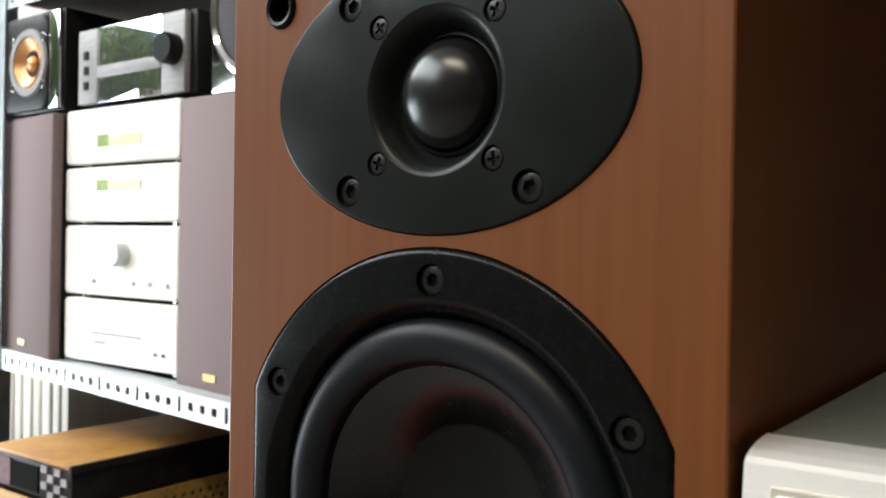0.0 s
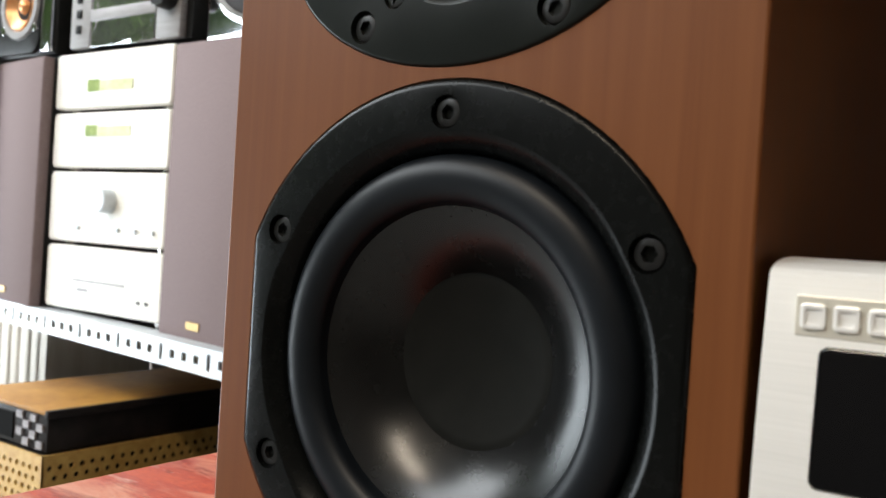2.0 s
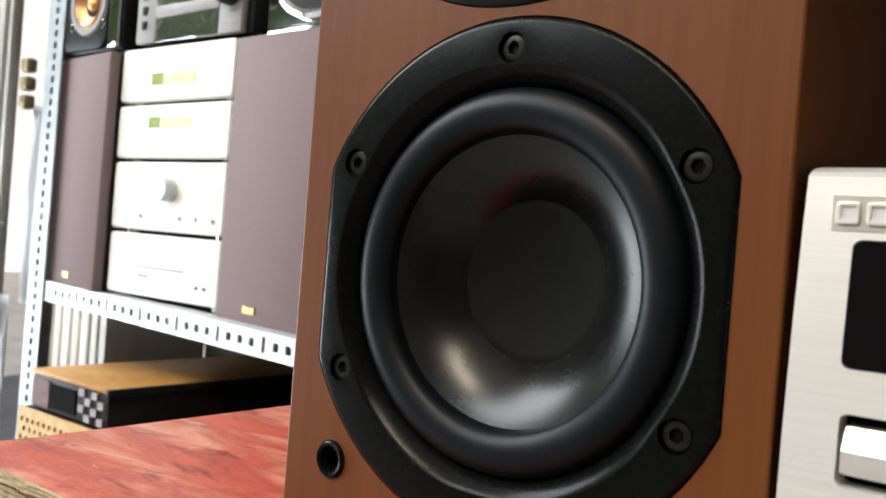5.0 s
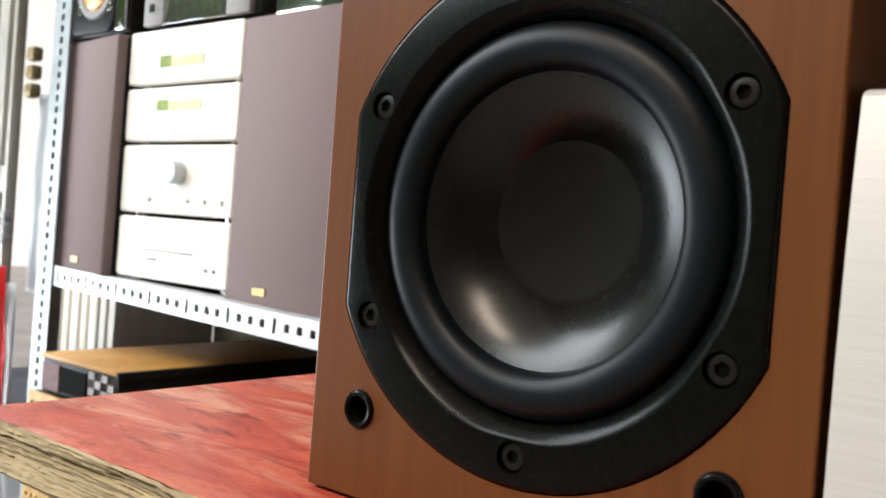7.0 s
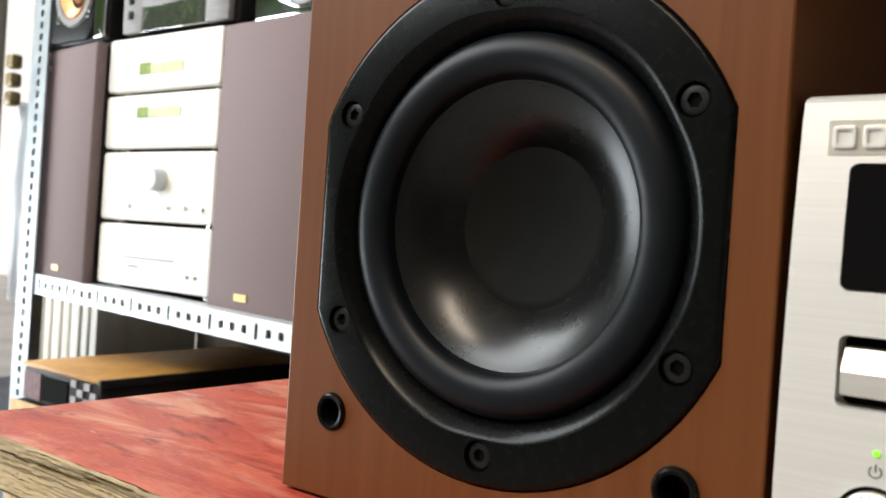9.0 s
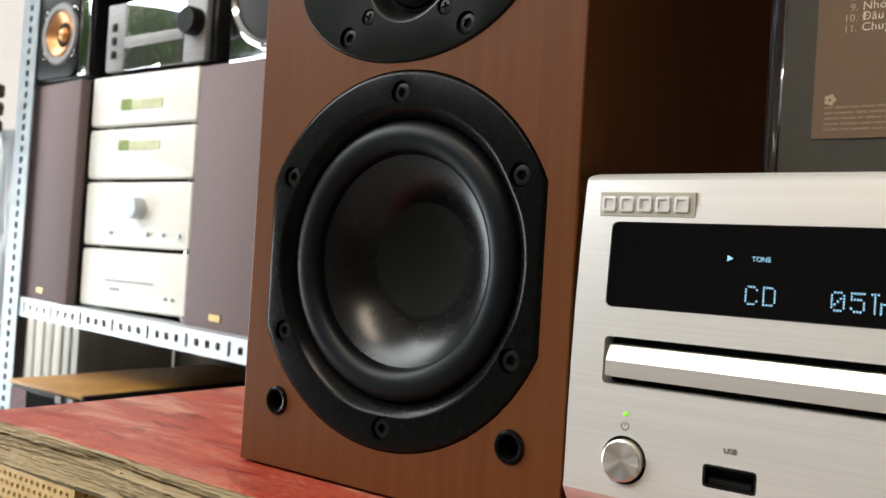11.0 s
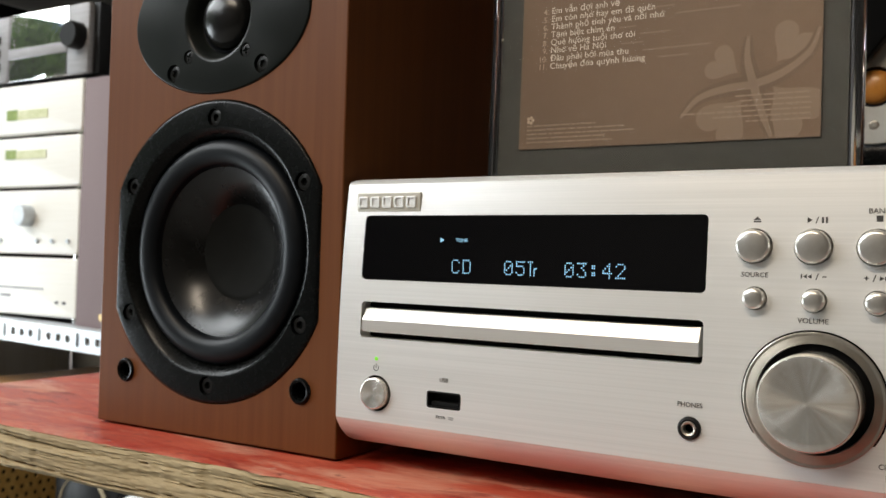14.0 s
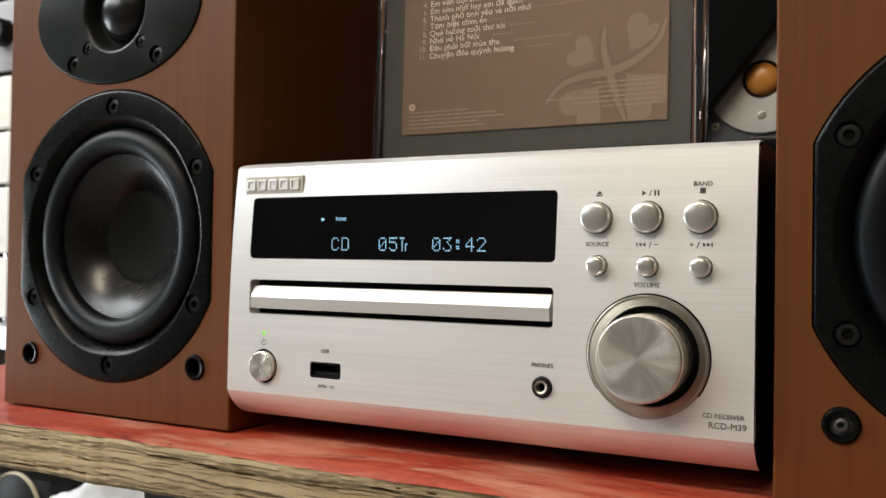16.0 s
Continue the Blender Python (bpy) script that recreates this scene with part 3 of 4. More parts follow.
    prof = [(0.0157, 0.0042), (0.0152, 0.0034), (0.0145, 0.0033), (0.0140, 0.0039), (0.0137, 0.0046)]
    lathe(bm, prof, 72, 0, TZ)
    part("tweeter_surround", bm, RUBBER, tw, "", 50)
    bm = bmesh.new()
    prof = [(0.0138 * math.cos(math.pi / 2 * i / 16), 0.0046 - 0.0088 * math.sin(math.pi / 2 * i / 16)) for i in range(17)]
    prof[-1] = (0.0, prof[-1][1])
    lathe(bm, prof, 72, 0, TZ)
    part("dome", bm, DOME_BLACK, tw, "glossy black soft dome", 80)
    return root


left_speaker = bookshelf_speaker()
right_speaker = copy_thing(left_speaker, pose(0.363, 0, 0.80))
bm = bmesh.new()
lathe(bm, [(0.0037, 0.002), (0.0035, 0.0012), (0.0022, 0.0008), (0.0020, -0.0004), (0.0013, -0.0007), (0.0009, -0.0002), (0.0007, 0.002), (0, 0.002)], 28)
peg = part("grille_peg", bm, PEG_GREY, right_speaker, "dull grey hollow peg left in the socket", 40)
peg.matrix_basis = pose(-0.0532, 0, 0.0257)


# ---- receiver ----
def face_y(z):
    """How far the receiver's front stands forward, by height above the board."""
    t = (0.1108 - z) / 0.0928
    return -0.0045 * (1 - (1 - min(1.0, t)) ** 2.6)


DOTS = {
    "C": "01110 10001 10000 10000 10000 10001 01110", "D": "11110 10001 10001 10001 10001 10001 11110",
    "0": "01110 10001 10011 10101 11001 10001 01110", "5": "11111 10000 11110 00001 00001 10001 01110",
    "3": "11111 00010 00100 00010 00001 10001 01110", "4": "00010 00110 01010 10010 11111 00010 00010",
    "2": "01110 10001 00001 00010 00100 01000 11111", ":": "00000 01100 01100 00000 01100 01100 00000",
    "T": "11100 01000 01000 01011 01010 01010 01010",
}


def dotted(name, word, x, z, parent, pitch=0.00073, step=0.0047):
    bm = bmesh.new()
    for n, ch in enumerate(word):
        for r, line in enumerate(DOTS[ch].split()):
            for c, on in enumerate(line):
                if on == "1":
                    px, pz = x + n * step + c * pitch, z + (3 - r) * pitch * 1.05
                    vs = [bm.verts.new((px + dx * 0.00022, face_y(z) - 0.00012, pz + dz * 0.00026)) for dx, dz in ((-1, -1), (1, -1), (1, 1), (-1, 1))]
                    bm.faces.new(vs)
    return part(name, bm, GLOW, parent, "pale blue glowing dot-matrix characters")


def receiver():
    root = thing("cd_receiver", pose(0.1805, 0, 0.80), "silver compact CD receiver with brushed front, standing on the red board", "receiver")
    W = 0.105

    def X(x):
        return x - 0.1805

    display = rounded(X(0.0853), X(0.2195), 0.0732, 0.0984, 0.0018)
    slot = rounded(X(0.0860), X(0.2192), 0.0506, 0.0646, 0.0016)
    usb = rounded(X(0.1180), X(0.1318), 0.0270, 0.0325, 0.0006, 2)
    big = [(X(0.2338), 0.0884), (X(0.2510), 0.0884), (X(0.2683), 0.0884)]
    small = [(X(0.2345), 0.0723), (X(0.2516), 0.0723), (X(0.2688), 0.0723)]
    knob = (X(0.2520), 0.0430)
    power, phones = (X(0.0943), 0.0295), (X(0.2157), 0.0303)
    bm = bmesh.new()
    outer = [(-W, 0.0185), (W, 0.0185), (W, 0.1108), (-W, 0.1108)]
    holes = [(display, 0.0010, False), (slot, 0.007, False), (usb, 0.006, False), (circle(0.0070, 32, *power), 0.004, True), (circle(0.0038, 24, *phones), 0.004, True), (circle(0.0195, 48, *knob), 0.004, True)]
    holes += [(circle(0.0056, 28, x, z), 0.003, True) for x, z in big] + [(circle(0.0037, 24, x, z), 0.003, True) for x, z in small]
    plate(bm, outer, 0.0, 0.004, holes)
    for k in range(1, 30):
        geom = bm.verts[:] + bm.edges[:] + bm.faces[:]
        bmesh.ops.bisect_plane(bm, geom=geom, plane_co=(0, 0, 0.018 + 0.0928 * k / 30), plane_no=(0, 0, 1))
    for v in bm.verts:
        v.co.y += face_y(v.co.z)
    # rolled foot and top return
    lower = [(face_y(0.0185) + 0.0205 * (0.883 - math.cos(radians(a))), 0.0185 - 0.0117 * (math.sin(radians(a)) - 0.469) / 0.531) for a in range(28, 91, 5)] + [(0.030, 0.0068)]
    upper = [(face_y(0.1108), 0.1108), (0.0012, 0.1118), (0.0040, 0.1128), (0.0085, 0.1136), (0.0140, 0.1140)]
    for strip in (lower, upper):
        a = [bm.verts.new((-W, y, z)) for y, z in strip]
        b = [bm.verts.new((W, y, z)) for y, z in strip]
        for i in range(len(strip) - 1):
            bm.faces.new((a[i], a[i + 1], b[i + 1], b[i]))
    bmesh.ops.remove_doubles(bm, verts=bm.verts[:], dist=1e-6)
    front = part("front_panel", bm, ALU, root, "brushed silver aluminium front")
    # case behind it
    side = [(0.0008, 0.1075), (0.0060, 0.1124), (0.0140, 0.1132), (0.300, 0.1132), (0.300, 0.010), (0.024, 0.0078), (0.0135, 0.0082), (0.0075, 0.0097), (0.0030, 0.0122), (-0.0005, 0.018), (-0.0022, 0.03), (-0.0022, 0.06)]
    bm = bmesh.new()
    prism(bm, side, -W - 0.0002, -W + 0.0025)
    part("side_panel", bm, BODY_BLACK, root, "black side panel")
    bm = bmesh.new()
    prism(bm, side, W - 0.0025, W + 0.0002)
    part("side_panel", bm, BODY_BLACK, root, "black side panel")
    boxed("lid", (-W + 0.0002, W - 0.0002, 0.0135, 0.300, 0.1112, 0.1137), LID_GREY, root, 0.0004, "dark grey metal lid")
    boxed("chassis", (-W + 0.003, W - 0.003, 0.0085, 0.299, 0.0105, 0.1110), BODY_BLACK, root)
    foot = None
    for x in (-0.085, 0.085):
        for y in (0.075, 0.27):
            if foot is None:
                bm = bmesh.new()
                bmesh.ops.create_cone(bm, cap_ends=True, segments=28, radius1=0.010, radius2=0.011, depth=0.0117, matrix=Matrix.Translation((0, 0, 0.00485)))
                foot = part("foot", bm, BODY_BLACK, root, "black rubber foot", 40)
                foot.matrix_basis = pose(x, y, 0)
            else:
                again(foot, pose(x, y, 0))
    # display window with its characters
    bm = bmesh.new()
    plate(bm, offset(display, 0.0001), 0.0002, 0.0016, bevel=0.0003)
    for k in range(1, 5):
        bmesh.ops.bisect_plane(bm, geom=bm.verts[:] + bm.edges[:] + bm.faces[:], plane_co=(0, 0, 0.0735 + 0.0249 * k / 5), plane_no=(0, 0, 1))
    for v in bm.verts:
        v.co.y += face_y(v.co.z)
    win = part("display", bm, SCREEN, root, "glossy black display window")
    dotted("display_word", "CD", X(0.1262), 0.0793, win)
    dotted("display_word", "05T", X(0.1480), 0.0793, win)
    dotted("display_word", "03:42", X(0.1713), 0.0793, win, step=0.0046)
    lettering("display_text", "TONE", 0.0019, X(0.1297), face_y(0.089) - 0.0002, 0.0890, GLOW, win)
    bm = bmesh.new()
    bm.faces.new([bm.verts.new((X(0.1213) + dx, face_y(0.089) - 0.0002, 0.0890 + dz)) for dx, dz in ((-0.0008, -0.0009), (0.0009, 0), (-0.0008, 0.0009))])
    part("play_mark", bm, GLOW, win)
    # disc tray with a faceted bar
    yt = face_y(0.057)
    bm = bmesh.new()
    prism(bm, [(yt + 0.0062, 0.0529), (yt + 0.0004, 0.0529), (yt, 0.0533), (yt - 0.0002, 0.0575), (yt + 0.0024, 0.0620), (yt + 0.0062, 0.0622)], X(0.0868), X(0.2178))
    part("disc_tray", bm, ALU_TRAY, root, "faceted polished tray front")
    # black sheet stands for the shade inside the slot
    boxed("tray_slot_shade", (X(0.0850), X(0.2200), yt + 0.0062, yt + 0.0068, 0.0500, 0.0655), VOID, root, 0, "black sheet for the shade in the tray slot")
    # power button and lamp
    bm = bmesh.new()
    y = face_y(0.0295)
    lathe(bm, [(0.0061, y + 0.003), (0.0061, y - 0.0014), (0.0059, y - 0.0019), (0.0055, y - 0.0021), (0.0020, y - 0.0017), (0, y - 0.0016)], 40, *power)
    # black ring added so that the gap looks shaded
    gap = bmesh.new()
    lathe(gap, [(0.0071, y + 0.0002), (0.0071, y + 0.0012), (0.0058, y + 0.0012)], 40, *power)
    part("button_gap_shade", gap, VOID, root, "black ring for the shade in the gap round the power button")
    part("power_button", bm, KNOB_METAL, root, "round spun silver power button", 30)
    bm = bmesh.new()
    lathe(bm, [(0.0007, face_y(0.0428) - 0.0001), (0.0007, face_y(0.0428) - 0.0003), (0, face_y(0.0428) - 0.0006)], 16, X(0.0943), 0.0428)
    part("power_lamp", bm, GREEN_GLOW, root, "small green power lamp", 40)
    bm = bmesh.new()
    pm = (X(0.0943), 0.0393)
    arc = [radians(125 + 290 * i / 14) for i in range(15)]
    yy = face_y(0.0393) - 0.0001
    a = [bm.verts.new((pm[0] + 0.00125 * math.cos(t), yy, pm[1] + 0.00125 * math.sin(t))) for t in arc]
    b = [bm.verts.new((pm[0] + 0.00100 * math.cos(t), yy, pm[1] + 0.00100 * math.sin(t))) for t in arc]
    for i in range(14):
        bm.faces.new((a[i], a[i + 1], b[i + 1], b[i]))
    bm.faces.new([bm.verts.new((pm[0] + dx, yy, pm[1] + dz)) for dx, dz in ((-0.00013, 0), (0.00013, 0), (0.00013, 0.0015), (-0.00013, 0.0015))])
    part("power_mark", bm, INK, root)
    # USB and headphone sockets
    y = face_y(0.03)
    bm = bmesh.new()
    plate(bm, offset(usb, -0.0004), y - 0.0001, y + 0.002, [(offset(usb, 0.0003), 0.005, True)], bevel=0.0002)
    up = part("usb_port", bm, BODY_BLACK, root, "black USB port")
    boxed("usb_tongue", (X(0.1192), X(0.1306), y + 0.0010, y + 0.004, 0.0275, 0.0290), BODY_BLACK, up)
    bm = bmesh.new()
    lathe(bm, [(0.0037, y + 0.001), (0.0036, y - 0.0007), (0.0030, y - 0.0012), (0.0024, y - 0.0010), (0.0020, y + 0.0004)], 32, *phones)
    jack = part("headphone_socket", bm, BODY_BLACK, root, "black headphone socket with a metal bore", 40)
    bm = bmesh.new()
    lathe(bm, [(0.0024, y - 0.0011), (0.0021, y - 0.0015), (0.0016, y - 0.0012), (0.0013, y + 0.0004)], 24, *phones)
    part("socket_rim", bm, RING_METAL, jack, "dull metal rim", 40)
    # bore coloured black for the shade inside it
    bm = bmesh.new()
    lathe(bm, [(0.0013, y + 0.0004), (0.0012, y + 0.0035), (0, y + 0.0035)], 24, *phones)
    part("socket_bore", bm, VOID, jack)
    # round buttons
    for kind, spots, r in (("button", big, 0.0051), ("button", small, 0.0033)):
        made = None
        for x, z in spots:
            if made is None:
                bm = bmesh.new()
                lathe(bm, [(r, 0.003), (r, -0.0022), (r - 0.0002, -0.0028), (r - 0.0006, -0.0032), (r - 0.0011, -0.0034), (0.001, -0.0036), (0, -0.0036)], 40)
                made = part(kind, bm, BUTTON_METAL, root, "round satin chrome button", 35)
                made.matrix_basis = pose(x, face_y(z), z)
            else:
                again(made, pose(x, face_y(z), z))
    # volume knob in its ring
    y = face_y(0.043)
    bm = bmesh.new()
    lathe(bm, [(0.0201, y + 0.001), (0.0201, y - 0.0006), (0.0197, y - 0.0010), (0.0190, y - 0.0009), (0.0172, y + 0.0008), (0.0166, y + 0.0012), (0.0164, y + 0.0030)], 72, *knob)
    # black line on the front that draws the shade round the ring
    gap = bmesh.new()
    lathe(gap, [(0.0206, y + 0.0006), (0.0206, y - 0.00012), (0.0200, y - 0.00012)], 72, *knob)
    part("ring_gap_shade", gap, VOID, root, "thin black line for the shade round the knob ring")
    part("knob_ring", bm, RING_METAL, root, "warm grey bevelled ring round the knob", 30)
    # black disc that puts the shade behind the knob into colour
    bm = bmesh.new()
    lathe(bm, [(0.0165, y + 0.0030), (0.0, y + 0.0030)], 48, *knob)
    part("knob_well_shade", bm, VOID, root, "black disc for the shade behind the knob")
    bm = bmesh.new()
    lathe(bm, [(0.0142, y + 0.0030), (0.0142, y - 0.0097), (0.0140, y - 0.0106), (0.0136, y - 0.0111), (0.0130, y - 0.0113), (0.010, y - 0.0111), (0.005, y - 0.0109), (0, y - 0.0108)], 80, *knob)
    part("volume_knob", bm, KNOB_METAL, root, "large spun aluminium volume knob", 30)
    # badge: a plate with five plain raised blocks
    bm = bmesh.new()
    yb = face_y(0.103)
    plate(bm, rounded(X(0.0808), X(0.1104), 0.0999, 0.1072, 0.0004, 2), yb - 0.0005, yb + 0.001, bevel=0.0002)
    badge = part("badge", bm, LOGO_PLATE, root, "champagne metal maker's badge")
    for i in range(5):
        x0 = X(0.0818) + i * 0.00560
        bm = bmesh.new()
        plate(bm, rounded(x0, x0 + 0.0044, 0.1013, 0.1058, 0.0008, 3), yb - 0.0011, yb - 0.0003, [(rounded(x0 + 0.0008, x0 + 0.0036, 0.1021, 0.1050, 0.0004, 2), 0.0005, True)], bevel=0.0002)
        part("raised_block", bm, ALU, badge, "pale raised block on the badge")
    # printed words and marks
    for body, x, z, size in (("USB", 0.1249, 0.0372, 0.0022), ("PHONES", 0.2157, 0.0377, 0.0022), ("BAND", 0.2688, 0.0991, 0.0023), ("SOURCE", 0.2343, 0.0795, 0.0022), ("VOLUME", 0.2515, 0.0662, 0.0023), ("CD RECEIVER", 0.2763, 0.0257, 0.0022), ("RCD-M39", 0.2776, 0.0227, 0.0029), ("5V/1A", 0.1238, 0.0235, 0.0017)):
        lettering("printed_word", body, size * 0.97, X(x), face_y(z) - 0.00012, z, INK, root)
    def mark(points, z):
        bm = bmesh.new()
        for poly in points:
            bm.faces.new([bm.verts.new((px, face_y(z) - 0.00012, pz)) for px, pz in poly])
        part("printed_mark", bm, INK, root)
    def rect(x, z, w, h):
        return [(x - w / 2, z - h / 2), (x + w / 2, z - h / 2), (x + w / 2, z + h / 2), (x - w / 2, z + h / 2)]
    def tri(x, z, s):
        return [(x - s * 0.8, z - abs(s)), (x + s * 0.8, z), (x - s * 0.8, z + abs(s))] if s > 0 else [(x - s * 0.8, z - abs(s)), (x - s * 0.8, z + abs(s)), (x + s * 0.8, z)]
    z = 0.0965
    ex = X(0.2345)
    mark([[(ex - 0.0011, z), (ex + 0.0011, z), (ex, z + 0.0011)], rect(ex, z - 0.0005, 0.0022, 0.0004)], z)
    ex = X(0.2518)
    mark([tri(ex - 0.0020, z, 0.0009), rect(ex + 0.0016, z, 0.0006, 0.0018), rect(ex + 0.0027, z, 0.0006, 0.0018), [(ex - 0.0005, z - 0.001), (ex - 0.0002, z - 0.001), (ex + 0.0005, z + 0.001), (ex + 0.0002, z + 0.001)]], z)
    mark([rect(X(0.2688), 0.0969, 0.0018, 0.0018)], 0.0969)
    z, ex = 0.0795, X(0.2513)
    mark([rect(ex - 0.0034, z, 0.0004, 0.0013), tri(ex - 0.0024, z, -0.0007), tri(ex - 0.0011, z, -0.0007), [(ex + 0.0005, z - 0.001), (ex + 0.0008, z - 0.001), (ex + 0.0015, z + 0.001), (ex + 0.0012, z + 0.001)], rect(ex + 0.0030, z, 0.0012, 0.0003)], z)
    ex = X(0.2690)
    mark([rect(ex - 0.0033, z, 0.0012, 0.0003), rect(ex - 0.00331, z, 0.0003, 0.0012), [(ex - 0.0017, z - 0.001), (ex - 0.0014, z - 0.001), (ex - 0.0007, z + 0.001), (ex - 0.0010, z + 0.001)], tri(ex + 0.0008, z, 0.0007), tri(ex + 0.0021, z, 0.0007), rect(ex + 0.0031, z, 0.0004, 0.0013)], z)
    mark([rect(X(0.1283), 0.0238, 0.0022, 0.0002), rect(X(0.1283), 0.0232, 0.0022, 0.0002)], 0.0235)
    return root


receiver()


# ---- disc case on the receiver ----
def disc_case():
    root = thing("disc_case", pose(0.1862, 0.0440, 0.9138, -1.5, 0, 0), "clear plastic disc case with brown printed card on the receiver", "disc case")
    W, H = 0.0722, 0.125
    bm = bmesh.new()
    plate(bm, rounded(-W, W, 0, H, 0.0012, 3), 0.0, 0.0012, bevel=0.0004)
    part("front_cover", bm, CLEAR, root, "clear plastic cover").visible_shadow = False
    boxed("tray_card", (-W + 0.0045, W - 0.0045, 0.0022, 0.0090, 0.0015, H - 0.0015), CARD_GREY, root, 0, "olive grey backing")
    for x in (-W, W - 0.0040):
        boxed("spine", (x, x + 0.0040, 0.0014, 0.0100, 0.0, H), CLEAR, root, 0.0005, "clear plastic spine")
    boxed("hinge_pin", (-W + 0.0050, -W + 0.0058, -0.0004, 0.0, 0.0610, 0.0618), PRINT_WHITE, root)
    card = boxed("printed_card", (-0.0580, 0.0590, 0.0016, 0.0021, 0.0146, H - 0.004), CARD_BROWN, root, 0, "brown printed song list")
    y = 0.00152
    titles = ["Em vẫn đợi anh về", "Em còn nhớ hay em đã quên", "Thành phố tình yêu và nỗi nhớ", "Tạm biệt chim én", "Quê hương tuổi thơ tôi", "Nhớ về Hà Nội", "Đâu phải bởi mùa thu", "Chuyện đóa quỳnh hương"]
    for i, body in enumerate(titles):
        z = 0.0483 + (7 - i) * 0.00326
        lettering("song_number", f"{i + 4}.", 0.0033, -0.0464, y, z, PRINT_MID, card, "RIGHT", depth=0.00001)
        lettering("song_title", body, 0.00362, -0.0452, y, z + 0.0002, PRINT_WHITE, card, "LEFT", 1.04, 0.00001)
    # print that cannot be read: bars
    random.seed(3)
    def bar(x0, x1, z, h, mat=PRINT_FAINT):
        boxed("print_line", (x0, x1, y - 0.00001, y + 0.00007, z - h / 2, z + h / 2), mat, card)
    for i, (x0, w) in enumerate(((-0.0080, 0.010), (0.0025, 0.024), (-0.020, 0.007), (-0.0115, 0.012), (-0.019, 0.009), (-0.010, 0.026), (-0.004, 0.012))):
        bar(x0 + 0.004, x0 + 0.004 + w, 0.0483 + (6 - i) * 0.00326, 0.0006, CARD_PALE)
    for i, w in enumerate((0.030, 0.042, 0.046, 0.034, 0.037)):
        x = -0.0545
        while x < -0.0545 + w:
            d = random.uniform(0.0015, 0.0055)
            bar(x, min(x + d, -0.0545 + w), 0.0242 - i * 0.0017, 0.00065)
            x += d + 0.0005
    for i, w in enumerate((0.026, 0.024, 0.030, 0.046, 0.034, 0.022)):
        x = 0.0555 - w
        while x < 0.0555:
            d = random.uniform(0.0015, 0.0055)
            bar(x, min(x + d, 0.0555), 0.0309 - i * 0.0019, 0.0006)
            x += d + 0.0005
    bm = bmesh.new()
    for k in range(5):
        a = 2 * math.pi * k / 5
        bm.faces.new([bm.verts.new((x, y, z)) for x, z in circle(0.00075, 10, -0.0530 + 0.0011 * math.cos(a), 0.0266 + 0.0011 * math.sin(a))])
    part("printed_flower", bm, PRINT_MID, card)
    # four heart leaves and two crossing stems
    def heart(cx, cz, s, turn, mat):
        bm = bmesh.new()
        pts = []
        for i in range(36):
            t = 2 * math.pi * i / 36
            hx, hz = 16 * math.sin(t) ** 3 / 17, (13 * math.cos(t) - 5 * math.cos(2 * t) - 2 * math.cos(3 * t) - math.cos(4 * t)) / 17
            px, pz = cx + s * (hx * math.cos(turn) - hz * math.sin(turn)), cz + s * (hx * math.sin(turn) + hz * math.cos(turn))
            pts.append((min(px, 0.0586), max(pz, 0.0150)))
        bm.faces.new([bm.verts.new((px, y + 0.00006, pz)) for px, pz in pts])
        part("printed_leaf", bm, mat, card)
    CX, CZ = 0.0360, 0.0344
    heart(CX + 0.0130, CZ + 0.0145, 0.0088, radians(-38), CARD_PALE)
    heart(CX - 0.0115, CZ + 0.0088, 0.0072, radians(58), CARD_PALE)
    heart(CX + 0.0140, CZ - 0.0095, 0.0118, radians(-140), CARD_PALE)
    heart(CX - 0.0105, CZ - 0.0125, 0.0105, radians(140), CARD_PALE)
    def stem(points, w, mat, lift):
        bm = bmesh.new()
        a, b = [], []
        for i, (px, pz) in enumerate(points):
            q = points[min(i + 1, len(points) - 1)], points[max(i - 1, 0)]
            d = Vector((q[0][0] - q[1][0], q[0][1] - q[1][1])).normalized()
            k = w * (0.35 + 0.65 * math.sin(math.pi * (i + 0.5) / len(points)))
            a.append(bm.verts.new((px - d.y * k, y + lift, pz + d.x * k)))
            b.append(bm.verts.new((px + d.y * k, y + lift, pz - d.x * k)))
        for i in range(len(points) - 1):
            bm.faces.new((a[i], a[i + 1], b[i + 1], b[i]))
        part("printed_stem", bm, mat, card)
    def curve(knots):
        out = []
        ext = [knots[0], *knots, knots[-1]]
        for i in range(1, len(ext) - 2):
            p0, p1, p2, p3 = (Vector(q) for q in ext[i - 1 : i + 3])
            for k in range(5):
                t = k / 5
                q = 0.5 * (2 * p1 + (p2 - p0) * t + (2 * p0 - 5 * p1 + 4 * p2 - p3) * t * t + (3 * p1 - p0 - 3 * p2 + p3) * t ** 3)
                out.append((CX + q.x, CZ + q.y))
        return out
    wave = curve([(-0.0265, -0.0105), (-0.020, -0.0035), (-0.010, -0.0005), (0.0, 0.0005), (0.010, 0.004), (0.019, 0.011), (0.0225, 0.0205)])
    upright = curve([(0.0065, -0.0190), (0.003, -0.010), (0.0, 0.0), (-0.0025, 0.010), (-0.0022, 0.0195)])
    for pts in (wave, upright):
        stem(pts, 0.0034, CARD_DARK, 0.00004)
        stem(pts, 0.0015, CARD_PALE, 0.00002)


disc_case()


